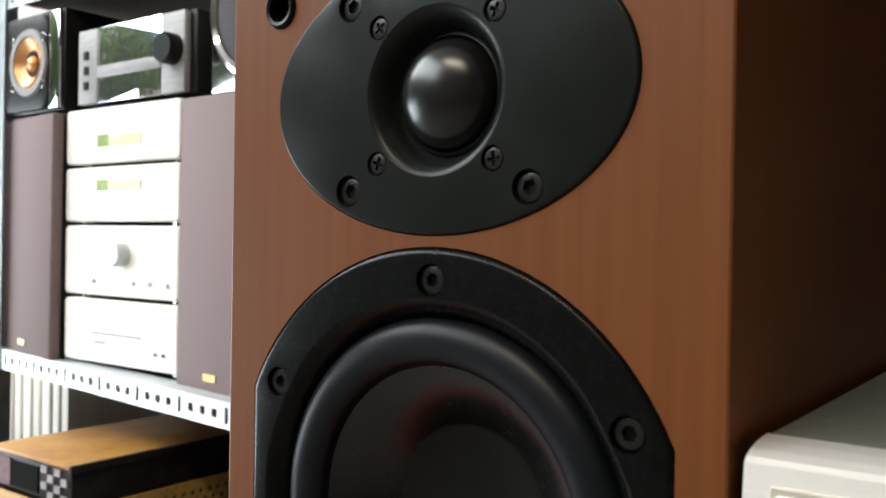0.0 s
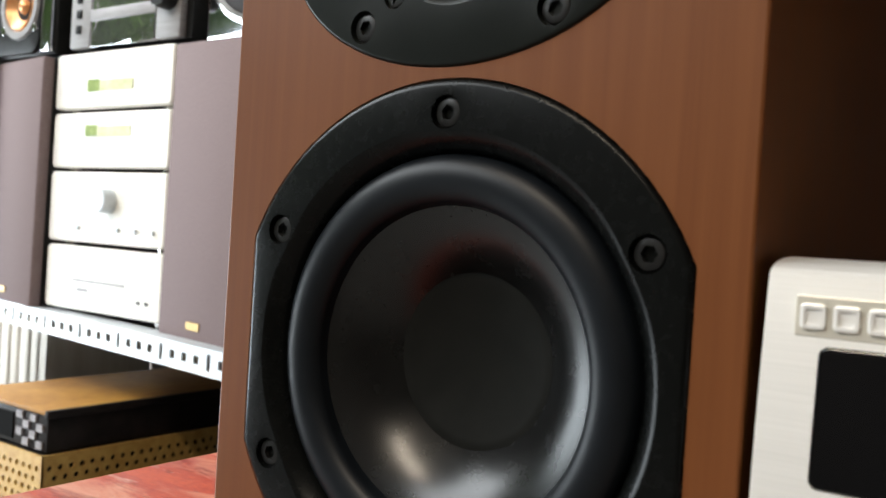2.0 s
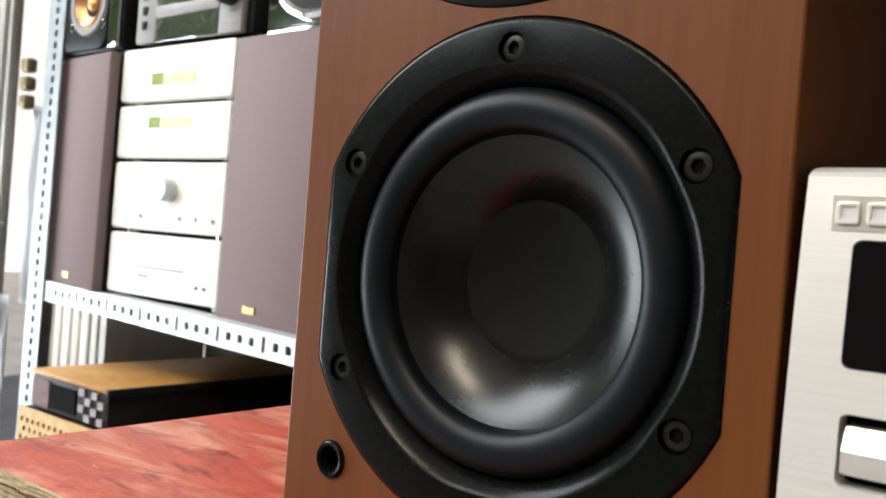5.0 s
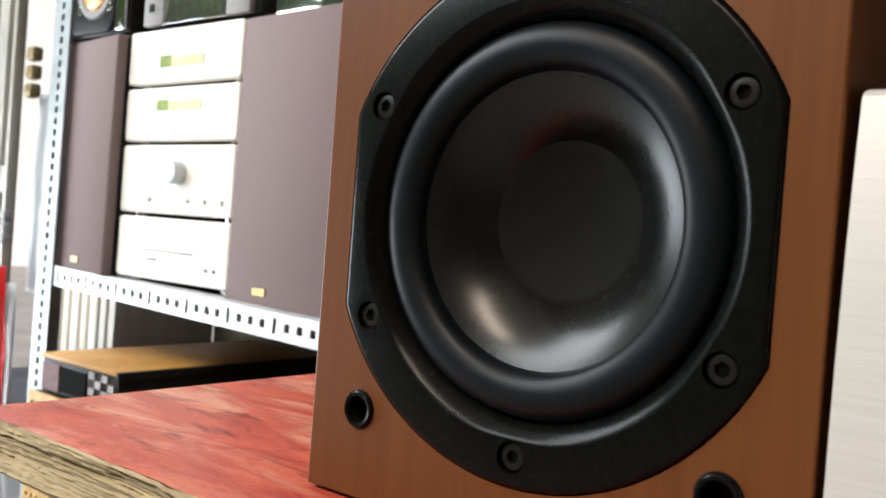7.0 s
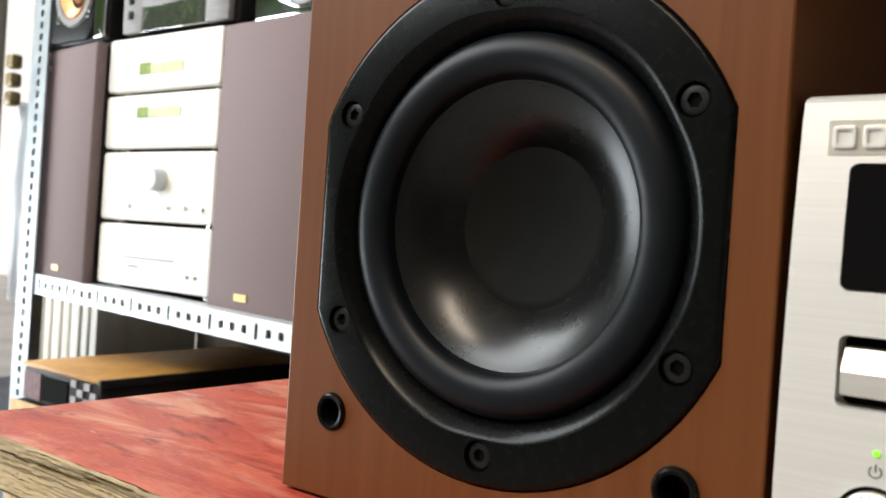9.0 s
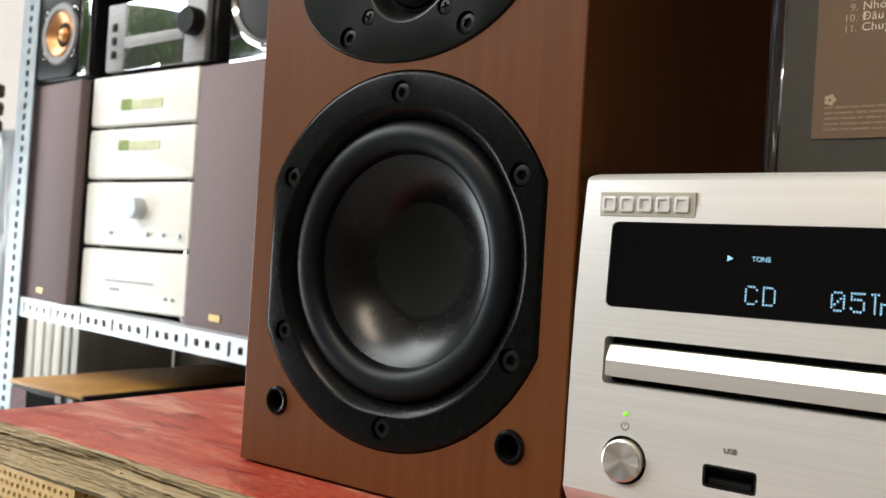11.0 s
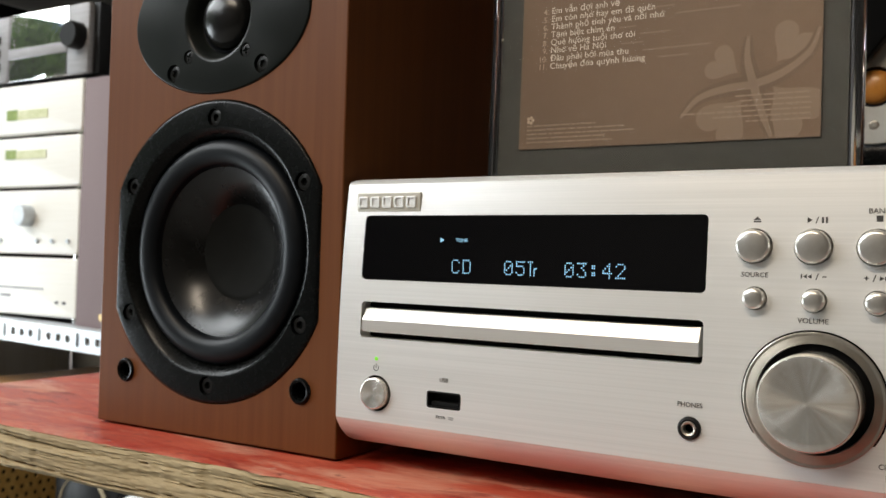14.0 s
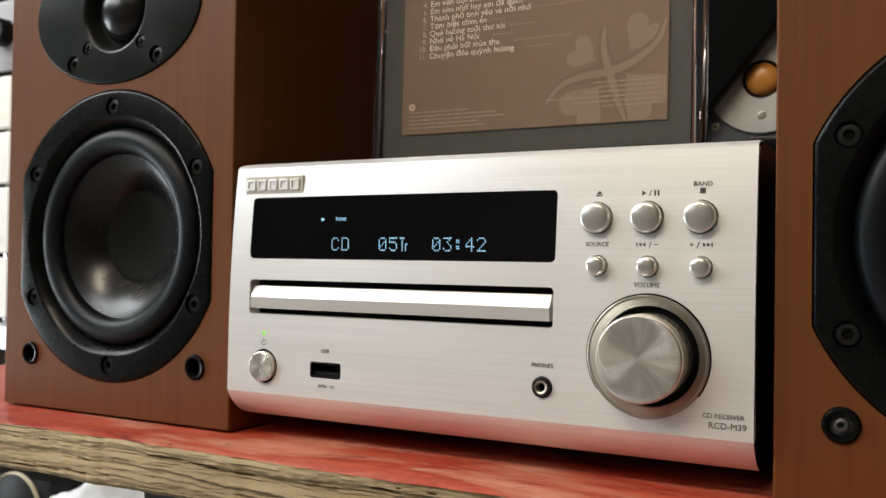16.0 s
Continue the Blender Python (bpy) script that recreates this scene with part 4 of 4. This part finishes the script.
# ---- studio monitor behind the receiver ----
def studio_monitor():
    root = thing("studio_monitor", pose(0.232, 0.36, 0.80), "slate blue monitor loudspeaker with pale round tweeter plate and amber dome", "loudspeaker")
    DZ = 0.204
    bm = bmesh.new()
    plate(bm, [(-0.11, 0.0), (0.11, 0.0), (0.11, 0.33), (-0.11, 0.33)], 0.0, 0.20, bevel=0.004)
    part("cabinet", bm, SLATE, root, "slate blue cabinet", 40)
    bm = bmesh.new()
    plate(bm, circle(0.0378, 64, 0, DZ), -0.0025, 0.0, [(circle(0.0135, 40, 0, DZ), 0.0024, True)] + [(circle(0.0034, 16, 0.0252 * math.cos(a), DZ + 0.0252 * math.sin(a)), 0.001, True) for a in (0, math.pi / 2, math.pi, -math.pi / 2)], bevel=0.0008)
    tw = part("tweeter_plate", bm, WHITE_PLATE, root, "pale grey round tweeter plate", 35)
    bm = bmesh.new()
    lathe(bm, [(0.0136, -0.0006), (0.0126, -0.0014), (0.0117, -0.0006), (0.0112, 0.0)], 48, 0, DZ)
    part("surround", bm, DARK_BOX, tw, "dark brown surround", 50)
    bm = bmesh.new()
    prof = [(0.0114 * math.cos(math.pi / 2 * i / 10), -0.0002 - 0.0062 * math.sin(math.pi / 2 * i / 10)) for i in range(11)]
    prof[-1] = (0, prof[-1][1])
    lathe(bm, prof, 48, 0, DZ)
    part("dome", bm, AMBER, tw, "amber dome", 80)
    scr = None
    for a in (0, math.pi / 2, math.pi, -math.pi / 2):
        m = pose(0.0252 * math.cos(a), -0.0016, DZ + 0.0252 * math.sin(a))
        if scr is None:
            scr = part("screw", hex_screw(0.003, 0.0012), RING_METAL, tw, "dull metal screw", 40)
            scr.matrix_basis = m
        else:
            again(scr, m)
    for sx in (-1, 1):
        o = again(scr, pose(sx * 0.0315, -0.0006, DZ - 0.0315), root)
    # lower driver rim
    bm = bmesh.new()
    lathe(bm, [(0.082, 0.0), (0.081, -0.003), (0.078, -0.004), (0.070, -0.003), (0.066, 0.004), (0.03, 0.02), (0, 0.02)], 64, 0, 0.083)
    part("woofer", bm, BLACK_SATIN, root, "black woofer", 40)


studio_monitor()
# black panel leaning across the monitor
panel = thing("loudspeaker_grille", pose(0.2195, 0.343, 1.0080, 0, -51.5, 0), "black cloth-covered grille leaning slantwise before the monitor", "grille")
boxed("grille_frame", (-0.22, 0.20, 0.004, 0.014, 0.0, 0.26), BODY_BLACK, panel, 0.003, "black frame")
boxed("grille_cloth", (-0.2195, 0.1995, 0.0, 0.0045, 0.0005, 0.2595), VOID, panel, 0.002, "black stretched cloth")
# dark sheet added in place of the unlit depth of the shop
tagged(boxed("dark_backing_panel", (-0.15, 0.75, 0.62, 0.64, 0.0, 2.2), WALL_DARK), "added dark panel for the dim interior behind the monitor", "panel", kind="structure")


# ---- rack with components in the background ----
RACK = pose(-1.114, 0.472, 0, 0, 0.9, -4.0)


def slotted(length, height, pitch, along_x=True):
    holes = []
    n = int(length / pitch)
    for i in range(n):
        c = pitch * (i + 0.5)
        w, h = (0.0046, 0.0046) if i % 4 or not along_x else (0.0030, 0.0085)
        r = rounded(c - w, c + w, height / 2 - h, height / 2 + h, 0.0016, 3)
        holes.append((r if along_x else [(z, x) for x, z in reversed(r)], 0.002, False))
    return holes


def storage_rack():
    root = thing("storage_rack", RACK, "galvanised slotted-angle steel storage rack", "rack")
    for z0 in (0.764, 1.262):
        bm = bmesh.new()
        plate(bm, [(-0.03, z0), (1.1, z0), (1.1, z0 + 0.028), (-0.03, z0 + 0.028)], 0.0, 0.002, [([(x, z + z0) for x, z in loop], d, f) for loop, d, f in slotted(1.09, 0.028, 0.021)])
        box(bm, -0.03, 1.1, 0.002, 0.035, z0 + 0.0262, z0 + 0.0278)
        part("shelf_rail", bm, GALV, root, "galvanised rail with punched holes")
        boxed("shelf_board", (-0.02, 1.09, 0.003, 0.42, z0 + 0.014, z0 + 0.0260), OLIVE_PANEL, root, 0, "olive shelf board")
    bm = bmesh.new()
    plate(bm, [(-0.052, 0.0), (-0.004, 0.0), (-0.004, 1.95), (-0.052, 1.95)], -0.003, -0.001, [([(x - 0.045, z) for x, z in loop], d, f) for loop, d, f in slotted(1.93, 0.034, 0.0165, False)])
    box(bm, -0.0540, -0.0522, -0.003, 0.036, 0, 1.95)
    part("post", bm, POST_STEEL, root, "blue-grey slotted post")
    for x, y in ((-0.034, 0.40), (1.07, 0.40), (1.07, -0.003)):
        bm = bmesh.new()
        box(bm, x, x + 0.034, y, y + 0.002, 0, 1.95)
        box(bm, x, x + 0.002, y + 0.002, y + 0.036, 0, 1.95)
        part("post", bm, GALV, root, "galvanised slotted post")
    return root


storage_rack()
SHELF = 0.7898


def grille_speaker(x, y, turn, w, h, badge):
    root = thing("shelf_loudspeaker", pose(x, y, SHELF - 0.0157 * (x + 1.114), 0, 0.9, turn), "black loudspeaker with mauve cloth grille and gold badge on the rack", "loudspeaker", "pair of cloth grille loudspeakers")
    boxed("cabinet", (0, w, 0.016, 0.22, 0, h), BODY_BLACK, root, 0.002)
    boxed("grille", (0.001, w - 0.001, 0.0, 0.0155, 0.001, h - 0.001), MAUVE, root, 0.003, "mauve cloth grille")
    bm = bmesh.new()
    plate(bm, rounded(badge, badge + 0.024, 0.012, 0.021, 0.002, 3), -0.0015, 0.0, bevel=0.0005)
    part("badge", bm, GOLD, root, "gold badge")


grille_speaker(-1.138, 0.484, -8, 0.176, 0.322, 0.074)
grille_speaker(-0.716, 0.468, -5, 0.190, 0.325, 0.056)


def component(z, h, what):
    root = thing(what[0], pose(-0.955, 0.475, z), what[1], "hi-fi component", "stack of mini components")
    W = 0.233
    boxed("case", (0.003, W - 0.003, 0.012, 0.24, 0.004, h - 0.002), BODY_BLACK, root, 0.001)
    bm = bmesh.new()
    plate(bm, rounded(0, W, 0, h - 0.001, 0.006, 4), 0.0, 0.012, bevel=0.003, steps=3)
    front = part("front_panel", bm, CREAM_METAL, root, "champagne silver front", 40)
    for x in (0.022, W - 0.022):
        bm = bmesh.new()
        bmesh.ops.create_cone(bm, cap_ends=True, segments=18, radius1=0.008, radius2=0.008, depth=0.008, matrix=Matrix.Translation((x, 0.02, -0.004)))
        part("foot", bm, CHROME, root, "shiny foot", 40)
    for kind, x, zz, sx, sz in what[2]:
        bm = bmesh.new()
        if kind in ("window", "pale_window"):
            plate(bm, rounded(x, x + sx, zz, zz + sz, 0.001, 2), -0.001, 0.0, bevel=0.0003)
            part("display", bm, GREEN_LCD if kind == "window" else PALE_LCD, root, "green display" if kind == "window" else "yellow-green display, paled for the glare that washes it out")
        elif kind == "knob":
            lathe(bm, [(sx, 0.0), (sx, -sz), (sx * 0.92, -sz - 0.001), (0, -sz - 0.001)], 36, x, zz)
            part("knob", bm, GALV, root, "round silver knob", 40)
        else:
            plate(bm, rounded(x, x + sx, zz, zz + sz, min(sx, sz) * 0.3, 2), -0.001, 0.0, bevel=0.0002)
            part(kind, bm, INK if kind != "slit" else SILVER_DULL, root)
    return root


component(0.7930, 0.080, ("mini_disc_player", "champagne silver mini disc player in a component stack", [("slit", 0.060, 0.036, 0.105, 0.0025), ("slit", 0.070, 0.024, 0.022, 0.004), ("key", 0.190, 0.018, 0.006, 0.004), ("key", 0.205, 0.018, 0.006, 0.004)]))
component(0.8770, 0.088, ("mini_amplifier", "champagne silver mini amplifier with round knob", [("knob", 0.127, 0.052, 0.0145, 0.016), ("knob", 0.066, 0.018, 0.0028, 0.003), ("knob", 0.148, 0.018, 0.0028, 0.003), ("knob", 0.181, 0.018, 0.0028, 0.003), ("knob", 0.214, 0.018, 0.0028, 0.003)]))
component(0.9690, 0.069, ("mini_tuner", "champagne silver mini tuner with green display", [("window", 0.070, 0.0385, 0.024, 0.0135), ("pale_window", 0.0945, 0.0385, 0.066, 0.0115)]))
component(1.0420, 0.070, ("mini_cassette_deck", "champagne silver mini cassette deck with green display", [("window", 0.070, 0.0200, 0.024, 0.0150), ("pale_window", 0.0945, 0.0205, 0.066, 0.0125)]))


def copper_speaker():
    root = thing("copper_cone_loudspeaker", pose(-1.112, 0.470, 1.1135), "small black loudspeaker with copper cone and chrome trim", "loudspeaker")
    boxed("cabinet", (0, 0.150, 0.006, 0.16, 0, 0.135), BODY_BLACK, root, 0.004)
    bm = bmesh.new()
    plate(bm, rounded(0.004, 0.118, 0.004, 0.131, 0.02, 5), 0.0, 0.006, [(circle(0.034, 48, 0.072, 0.068), 0.004, False)], bevel=0.002)
    part("baffle", bm, BODY_BLACK, root, "", 40)
    bm = bmesh.new()
    lathe(bm, [(0.046, 0.0), (0.044, -0.003), (0.036, -0.003), (0.034, 0.0)], 48, 0.072, 0.068)
    rim = part("driver_ring", bm, SILVER_DULL, root, "dull grey driver ring", 40)
    bm = bmesh.new()
    lathe(bm, [(0.034, 0.0), (0.031, -0.003), (0.028, 0.0), (0.012, 0.010), (0.010, 0.004), (0.006, 0.0), (0, -0.001)], 48, 0.072, 0.068)
    part("cone", bm, COPPER, rim, "copper coloured cone", 40)
    bolt = None
    for a in (40, 140, 220, 320):
        m = pose(0.072 + 0.049 * math.cos(radians(a)), -0.002, 0.068 + 0.049 * math.sin(radians(a)))
        if bolt is None:
            bolt = part("bolt", hex_screw(0.005, 0.002), CHROME, root, "chrome bolt", 40)
            bolt.matrix_basis = m
        else:
            again(bolt, m)
    boxed("chrome_trim", (0.122, 0.146, 0.0, 0.007, 0.004, 0.131), CHROME, root, 0.002, "chrome strip")


copper_speaker()


def glossy_player():
    root = thing("silver_player", pose(-0.925, 0.472, 1.1135), "dull silver player with glossy window and black knob", "player")
    boxed("case", (0, 0.222, 0.010, 0.22, 0.003, 0.098), BODY_BLACK, root, 0.002)
    boxed("end_panel", (0.0, 0.042, 0.0, 0.010, 0.003, 0.096), SILVER_DULL, root, 0.002, "dull silver end panel")
    boxed("end_panel", (0.170, 0.213, 0.0, 0.010, 0.003, 0.096), SILVER_DULL, root, 0.002, "dull silver end panel")
    boxed("window", (0.0425, 0.1695, 0.001, 0.010, 0.003, 0.096), GLOSS_PANEL, root, 0.0005, "glossy dark window")
    boxed("window_band", (0.0425, 0.1695, -0.0008, 0.0008, 0.034, 0.048), SILVER_DULL, root, 0.0004, "silver band")
    for i in range(3):
        boxed("key", (0.014, 0.024, -0.002, 0.0, 0.020 + 0.019 * i, 0.031 + 0.019 * i), BODY_BLACK, root, 0.0008, "square black key")
    bm = bmesh.new()
    lathe(bm, [(0.018, 0.0), (0.018, -0.014), (0.016, -0.017), (0, -0.017)], 40, 0.193, 0.052)
    part("knob", bm, BODY_BLACK, root, "black knob", 40)


glossy_player()


def round_speaker():
    root = thing("round_loudspeaker", pose(-0.595, 0.478, 1.110), "silver loudspeaker with round dark driver in a chrome ring", "loudspeaker")
    boxed("cabinet", (-0.088, 0.088, 0.006, 0.2, 0, 0.20), CHROME, root, 0.006)
    bm = bmesh.new()
    lathe(bm, [(0.078, 0.007), (0.077, -0.004), (0.072, -0.007), (0.067, -0.004), (0.066, 0.0)], 64, 0, 0.088)
    ringp = part("chrome_ring", bm, CHROME, root, "chrome ring", 40)
    bm = bmesh.new()
    lathe(bm, [(0.067, 0.0), (0.055, -0.008), (0.03, -0.013), (0, -0.015)], 64, 0, 0.088)
    part("grille", bm, DARK_CLOTH, ringp, "dark cloth grille", 60)


round_speaker()

# under the rack shelf
pack = thing("record_sleeve_pack", pose(-1.335, 0.60, 0.60), "pack of white paper sleeves standing under the rack", "paper pack")
for i in range(9):
    boxed("sleeve", (0.019 * i, 0.019 * i + 0.0188, 0.004 * (i % 3), 0.20, 0, 0.158 - 0.003 * (i % 2)), PAPER_WHITE, pack, 0.002)
tagged(boxed("sleeve_shelf", (-1.36, -1.12, 0.58, 0.82, 0.0, 0.5995), WALL_DARK), "dark stand under the paper sleeves", "stand", kind="structure")
tagged(boxed("olive_backboard", (-1.16, -0.2, 0.80, 0.82, 0.0, 0.95), OLIVE_PANEL), "olive board behind the rack", "board", kind="structure")


def lacquer_box():
    root = thing("lacquer_box", pose(-0.810, 0.40, 0.6405), "dark lacquer box with ochre lid and patterned end", "box")
    boxed("body", (-0.175, -0.001, 0.001, 0.34, 0, 0.043), DARK_BOX, root, 0.002)
    boxed("lid", (-0.178, 0.002, -0.002, 0.343, 0.0432, 0.0485), OCHRE, root, 0.0015, "ochre yellow lid")
    boxed("lid_rim", (-0.002, 0.0045, -0.003, 0.344, 0.040, 0.0490), DARK_BOX, root, 0.001, "dark carved rim")
    # thin black patch on the solid body, drawn as a shaded cutout
    boxed("cutout_shade", (-0.128, -0.070, -0.0008, 0.002, 0.006, 0.036), VOID, root, 0, "black patch for the shade of a cutout")
    # pale fretwork at the end
    for i in range(4):
        for k in range(4):
            if (i + k) % 2:
                boxed("inlay", (-0.062 + 0.014 * i, -0.050 + 0.014 * i, -0.0015, 0.001, 0.003 + 0.0098 * k, 0.0115 + 0.0098 * k), FRET, root, 0, "pale inlaid square")
    boxed("end_panel", (-0.172, -0.132, -0.001, 0.001, 0.004, 0.038), MAROON, root, 0, "dark maroon lattice panel")


lacquer_box()


def cane_box():
    root = thing("cane_box", pose(-0.806, 0.393, 0.40), "golden woven cane box under the lacquer box", "box")
    W, D, H, p = 0.196, 0.34, 0.2395, 0.0136
    boxed("body", (-W + 0.004, -0.004, 0.004, D - 0.004, 0, H - 0.001), DARK_BOX, root)
    for name, length, m in (("cane_front", W, pose(-W, 0, 0)), ("cane_side", D, pose(0, 0.0002, 0, 0, 0, 90))):
        holes = []
        for r in range(int(H / (p * 0.866)) - 1):
            for c in range(int(length / p)):
                x, z = 0.010 + c * p + (p / 2 if r % 2 else 0), 0.012 + r * p * 0.866
                if x < length - 0.006 and z < H - 0.006:
                    holes.append((circle(0.0037, 6, x, z, math.pi / 6), 0.003, False))
        bm = bmesh.new()
        plate(bm, [(0, 0), (length, 0), (length, H), (0, H)], 0.0, 0.003, holes)
        part(name, bm, CANE, root, "golden woven cane with dark openings").matrix_basis = m


cane_box()


def ringed_driver():
    root = thing("ringed_driver", pose(-0.660, 0.45, 0.40), "black round driver unit with a pale gold ring", "loudspeaker driver")
    bm = bmesh.new()
    lathe(bm, [(0.046, 0.0), (0.046, -0.003), (0.0445, -0.005), (0.0430, -0.003)], 56, 0, 0.160)
    part("ring", bm, CREAM_RING, root, "pale gold ring", 40)
    bm = bmesh.new()
    lathe(bm, [(0.0435, -0.002), (0.03, -0.006), (0, -0.008)], 56, 0, 0.160)
    part("cone", bm, BODY_BLACK, root, "dark cone", 60)
    boxed("baffle", (-0.06, 0.06, 0.001, 0.2, 0, 0.2), BODY_BLACK, root, 0.003)


ringed_driver()
bm = bmesh.new()
bmesh.ops.create_grid(bm, x_segments=34, y_segments=34, size=0.12)
for v in bm.verts:
    v.co.z = 0.16 + 0.05 * math.exp(-((v.co.x / 0.06) ** 2 + (v.co.y / 0.08) ** 2)) + 0.018 * noise.noise((v.co.x * 30, v.co.y * 30, 2)) + 0.006 * noise.noise((v.co.x * 90, v.co.y * 90, 5))
bag = part("plastic_bag", bm, SHEER, None, "", 80)
bag.matrix_world = pose(-0.535, 0.49, 0.40)
tagged(bag, "crumpled translucent white plastic bag under the rack", "bag")
tagged(boxed("low_shelf", (-1.12, -0.2, 0.38, 0.78, 0.36, 0.3995), WALL_DARK), "dark low shelf under the rack", "shelf", kind="structure")


# ---- shop front ----
def shop_door():
    root = thing("door_frame", pose(-2.10, 0.90, 0), "grey steel folding door frame at the shop front", "door frame", kind="structure")
    for x, w, d in ((-0.30, 0.09, 0.05), (-0.205, 0.03, 0.03), (-0.16, 0.05, 0.05), (-0.085, 0.018, 0.03)):
        boxed("stile", (x, x + w, 0, d, 0, 2.7), STEEL_FRAME, root, 0.006)
    for z in (0.90, 1.9):
        boxed("crossbar", (-0.22, -0.07, 0.004, 0.028, z, z + 0.07), STEEL_FRAME, root, 0.004)
    for z in (0.775, 0.805, 0.835):
        boxed("bolt", (-0.075, -0.045, -0.012, 0.012, z, z + 0.02), SILVER_DULL, root, 0.006)
    for k in range(3):
        boxed("hinge", (0.03, 0.065, -0.02, 0.01, 1.135 + 0.045 * k, 1.170 + 0.045 * k), BRASS_DULL, root, 0.008)


shop_door()


def hanging(name, x, y, z0, z1, w, mat, label, category, folds, taper=0.0):
    bm = bmesh.new()
    nx, nz = 28, 24
    rows = []
    for k in range(nz + 1):
        t = k / nz
        half = w / 2 * (1 - taper * t)
        rows.append([bm.verts.new((half * (2 * i / nx - 1), 0.010 * math.sin(folds * i / nx * 6.28 + 2 * noise.noise((i * 0.2, t * 3, 1))) + 0.006 * noise.noise((i * 0.3, t * 6, 4)), z0 + (z1 - z0) * t)) for i in range(nx + 1)])
    for a, b in zip(rows, rows[1:]):
        for i in range(nx):
            bm.faces.new((a[i], a[i + 1], b[i + 1], b[i]))
    bmesh.ops.solidify(bm, geom=bm.faces[:], thickness=0.002)
    ob = part(name, bm, mat, None, "", 80)
    ob.matrix_world = pose(x, y, 0)
    return tagged(ob, label, category)


hanging("plastic_curtain", -2.055, 0.93, 0.66, 1.15, 0.075, SHEER, "hanging white plastic sheet at the door", "curtain", 2.0)
hanging("clear_bag", -2.075, 0.88, 0.0, 0.68, 0.13, SHEER, "long translucent plastic bag hanging by the door", "bag", 3.0, 0.6)
hanging("red_cloth", -2.115, 0.86, 0.0, 0.72, 0.19, RED_PLASTIC, "bright red plastic sheet by the door", "plastic sheet", 2.5, 0.5)


def tree(x, y, h, seed):
    rnd = random.Random(seed)
    root = thing("street_tree", pose(x, y, -0.12), "leafy green street tree outside the shop", "tree", "street trees")
    bm = bmesh.new()
    bmesh.ops.create_cone(bm, cap_ends=True, segments=12, radius1=0.16, radius2=0.07, depth=h * 0.6, matrix=Matrix.Translation((0, 0, h * 0.3)))
    for k in range(6):
        a = rnd.uniform(0, 6.28)
        m = Matrix.Translation((0, 0, h * 0.5)) @ Matrix.Rotation(a, 4, "Z") @ Matrix.Rotation(radians(rnd.uniform(25, 60)), 4, "X") @ Matrix.Translation((0, 0, h * 0.16))
        bmesh.ops.create_cone(bm, cap_ends=False, segments=7, radius1=0.06, radius2=0.015, depth=h * 0.32, matrix=m)
    part("trunk", bm, BARK, root, "brown trunk", 60)
    bm = bmesh.new()
    for k in range(4200):
        a, r, z = rnd.uniform(0, 6.28), 1.7 * math.sqrt(rnd.random()), rnd.uniform(-1, 1)
        c = Vector((r * math.cos(a), r * math.sin(a), h * 0.52 + z * h * 0.46 * math.sqrt(max(0, 1 - (r / 1.75) ** 2))))
        s = rnd.uniform(0.07, 0.15)
        q = Euler((rnd.uniform(0, 6.28), rnd.uniform(0, 6.28), rnd.uniform(0, 6.28))).to_matrix()
        bm.faces.new([bm.verts.new(c + q @ Vector(p) * s) for p in ((-1, 0, 0), (0, -0.5, 0.1), (1, 0, 0), (0, 0.5, 0.1))])
    part("crown", bm, LEAF, root, "green leaves")


for i, (x, y) in enumerate(((-6.3, -3.0), (-6.7, -4.7), (-8.2, -3.9), (-6.5, -6.6), (-8.8, -6.0), (-7.6, -1.7), (-10.0, -4.9))):
    tree(x, y, 4.2 + 0.4 * (i % 3), 11 + i)
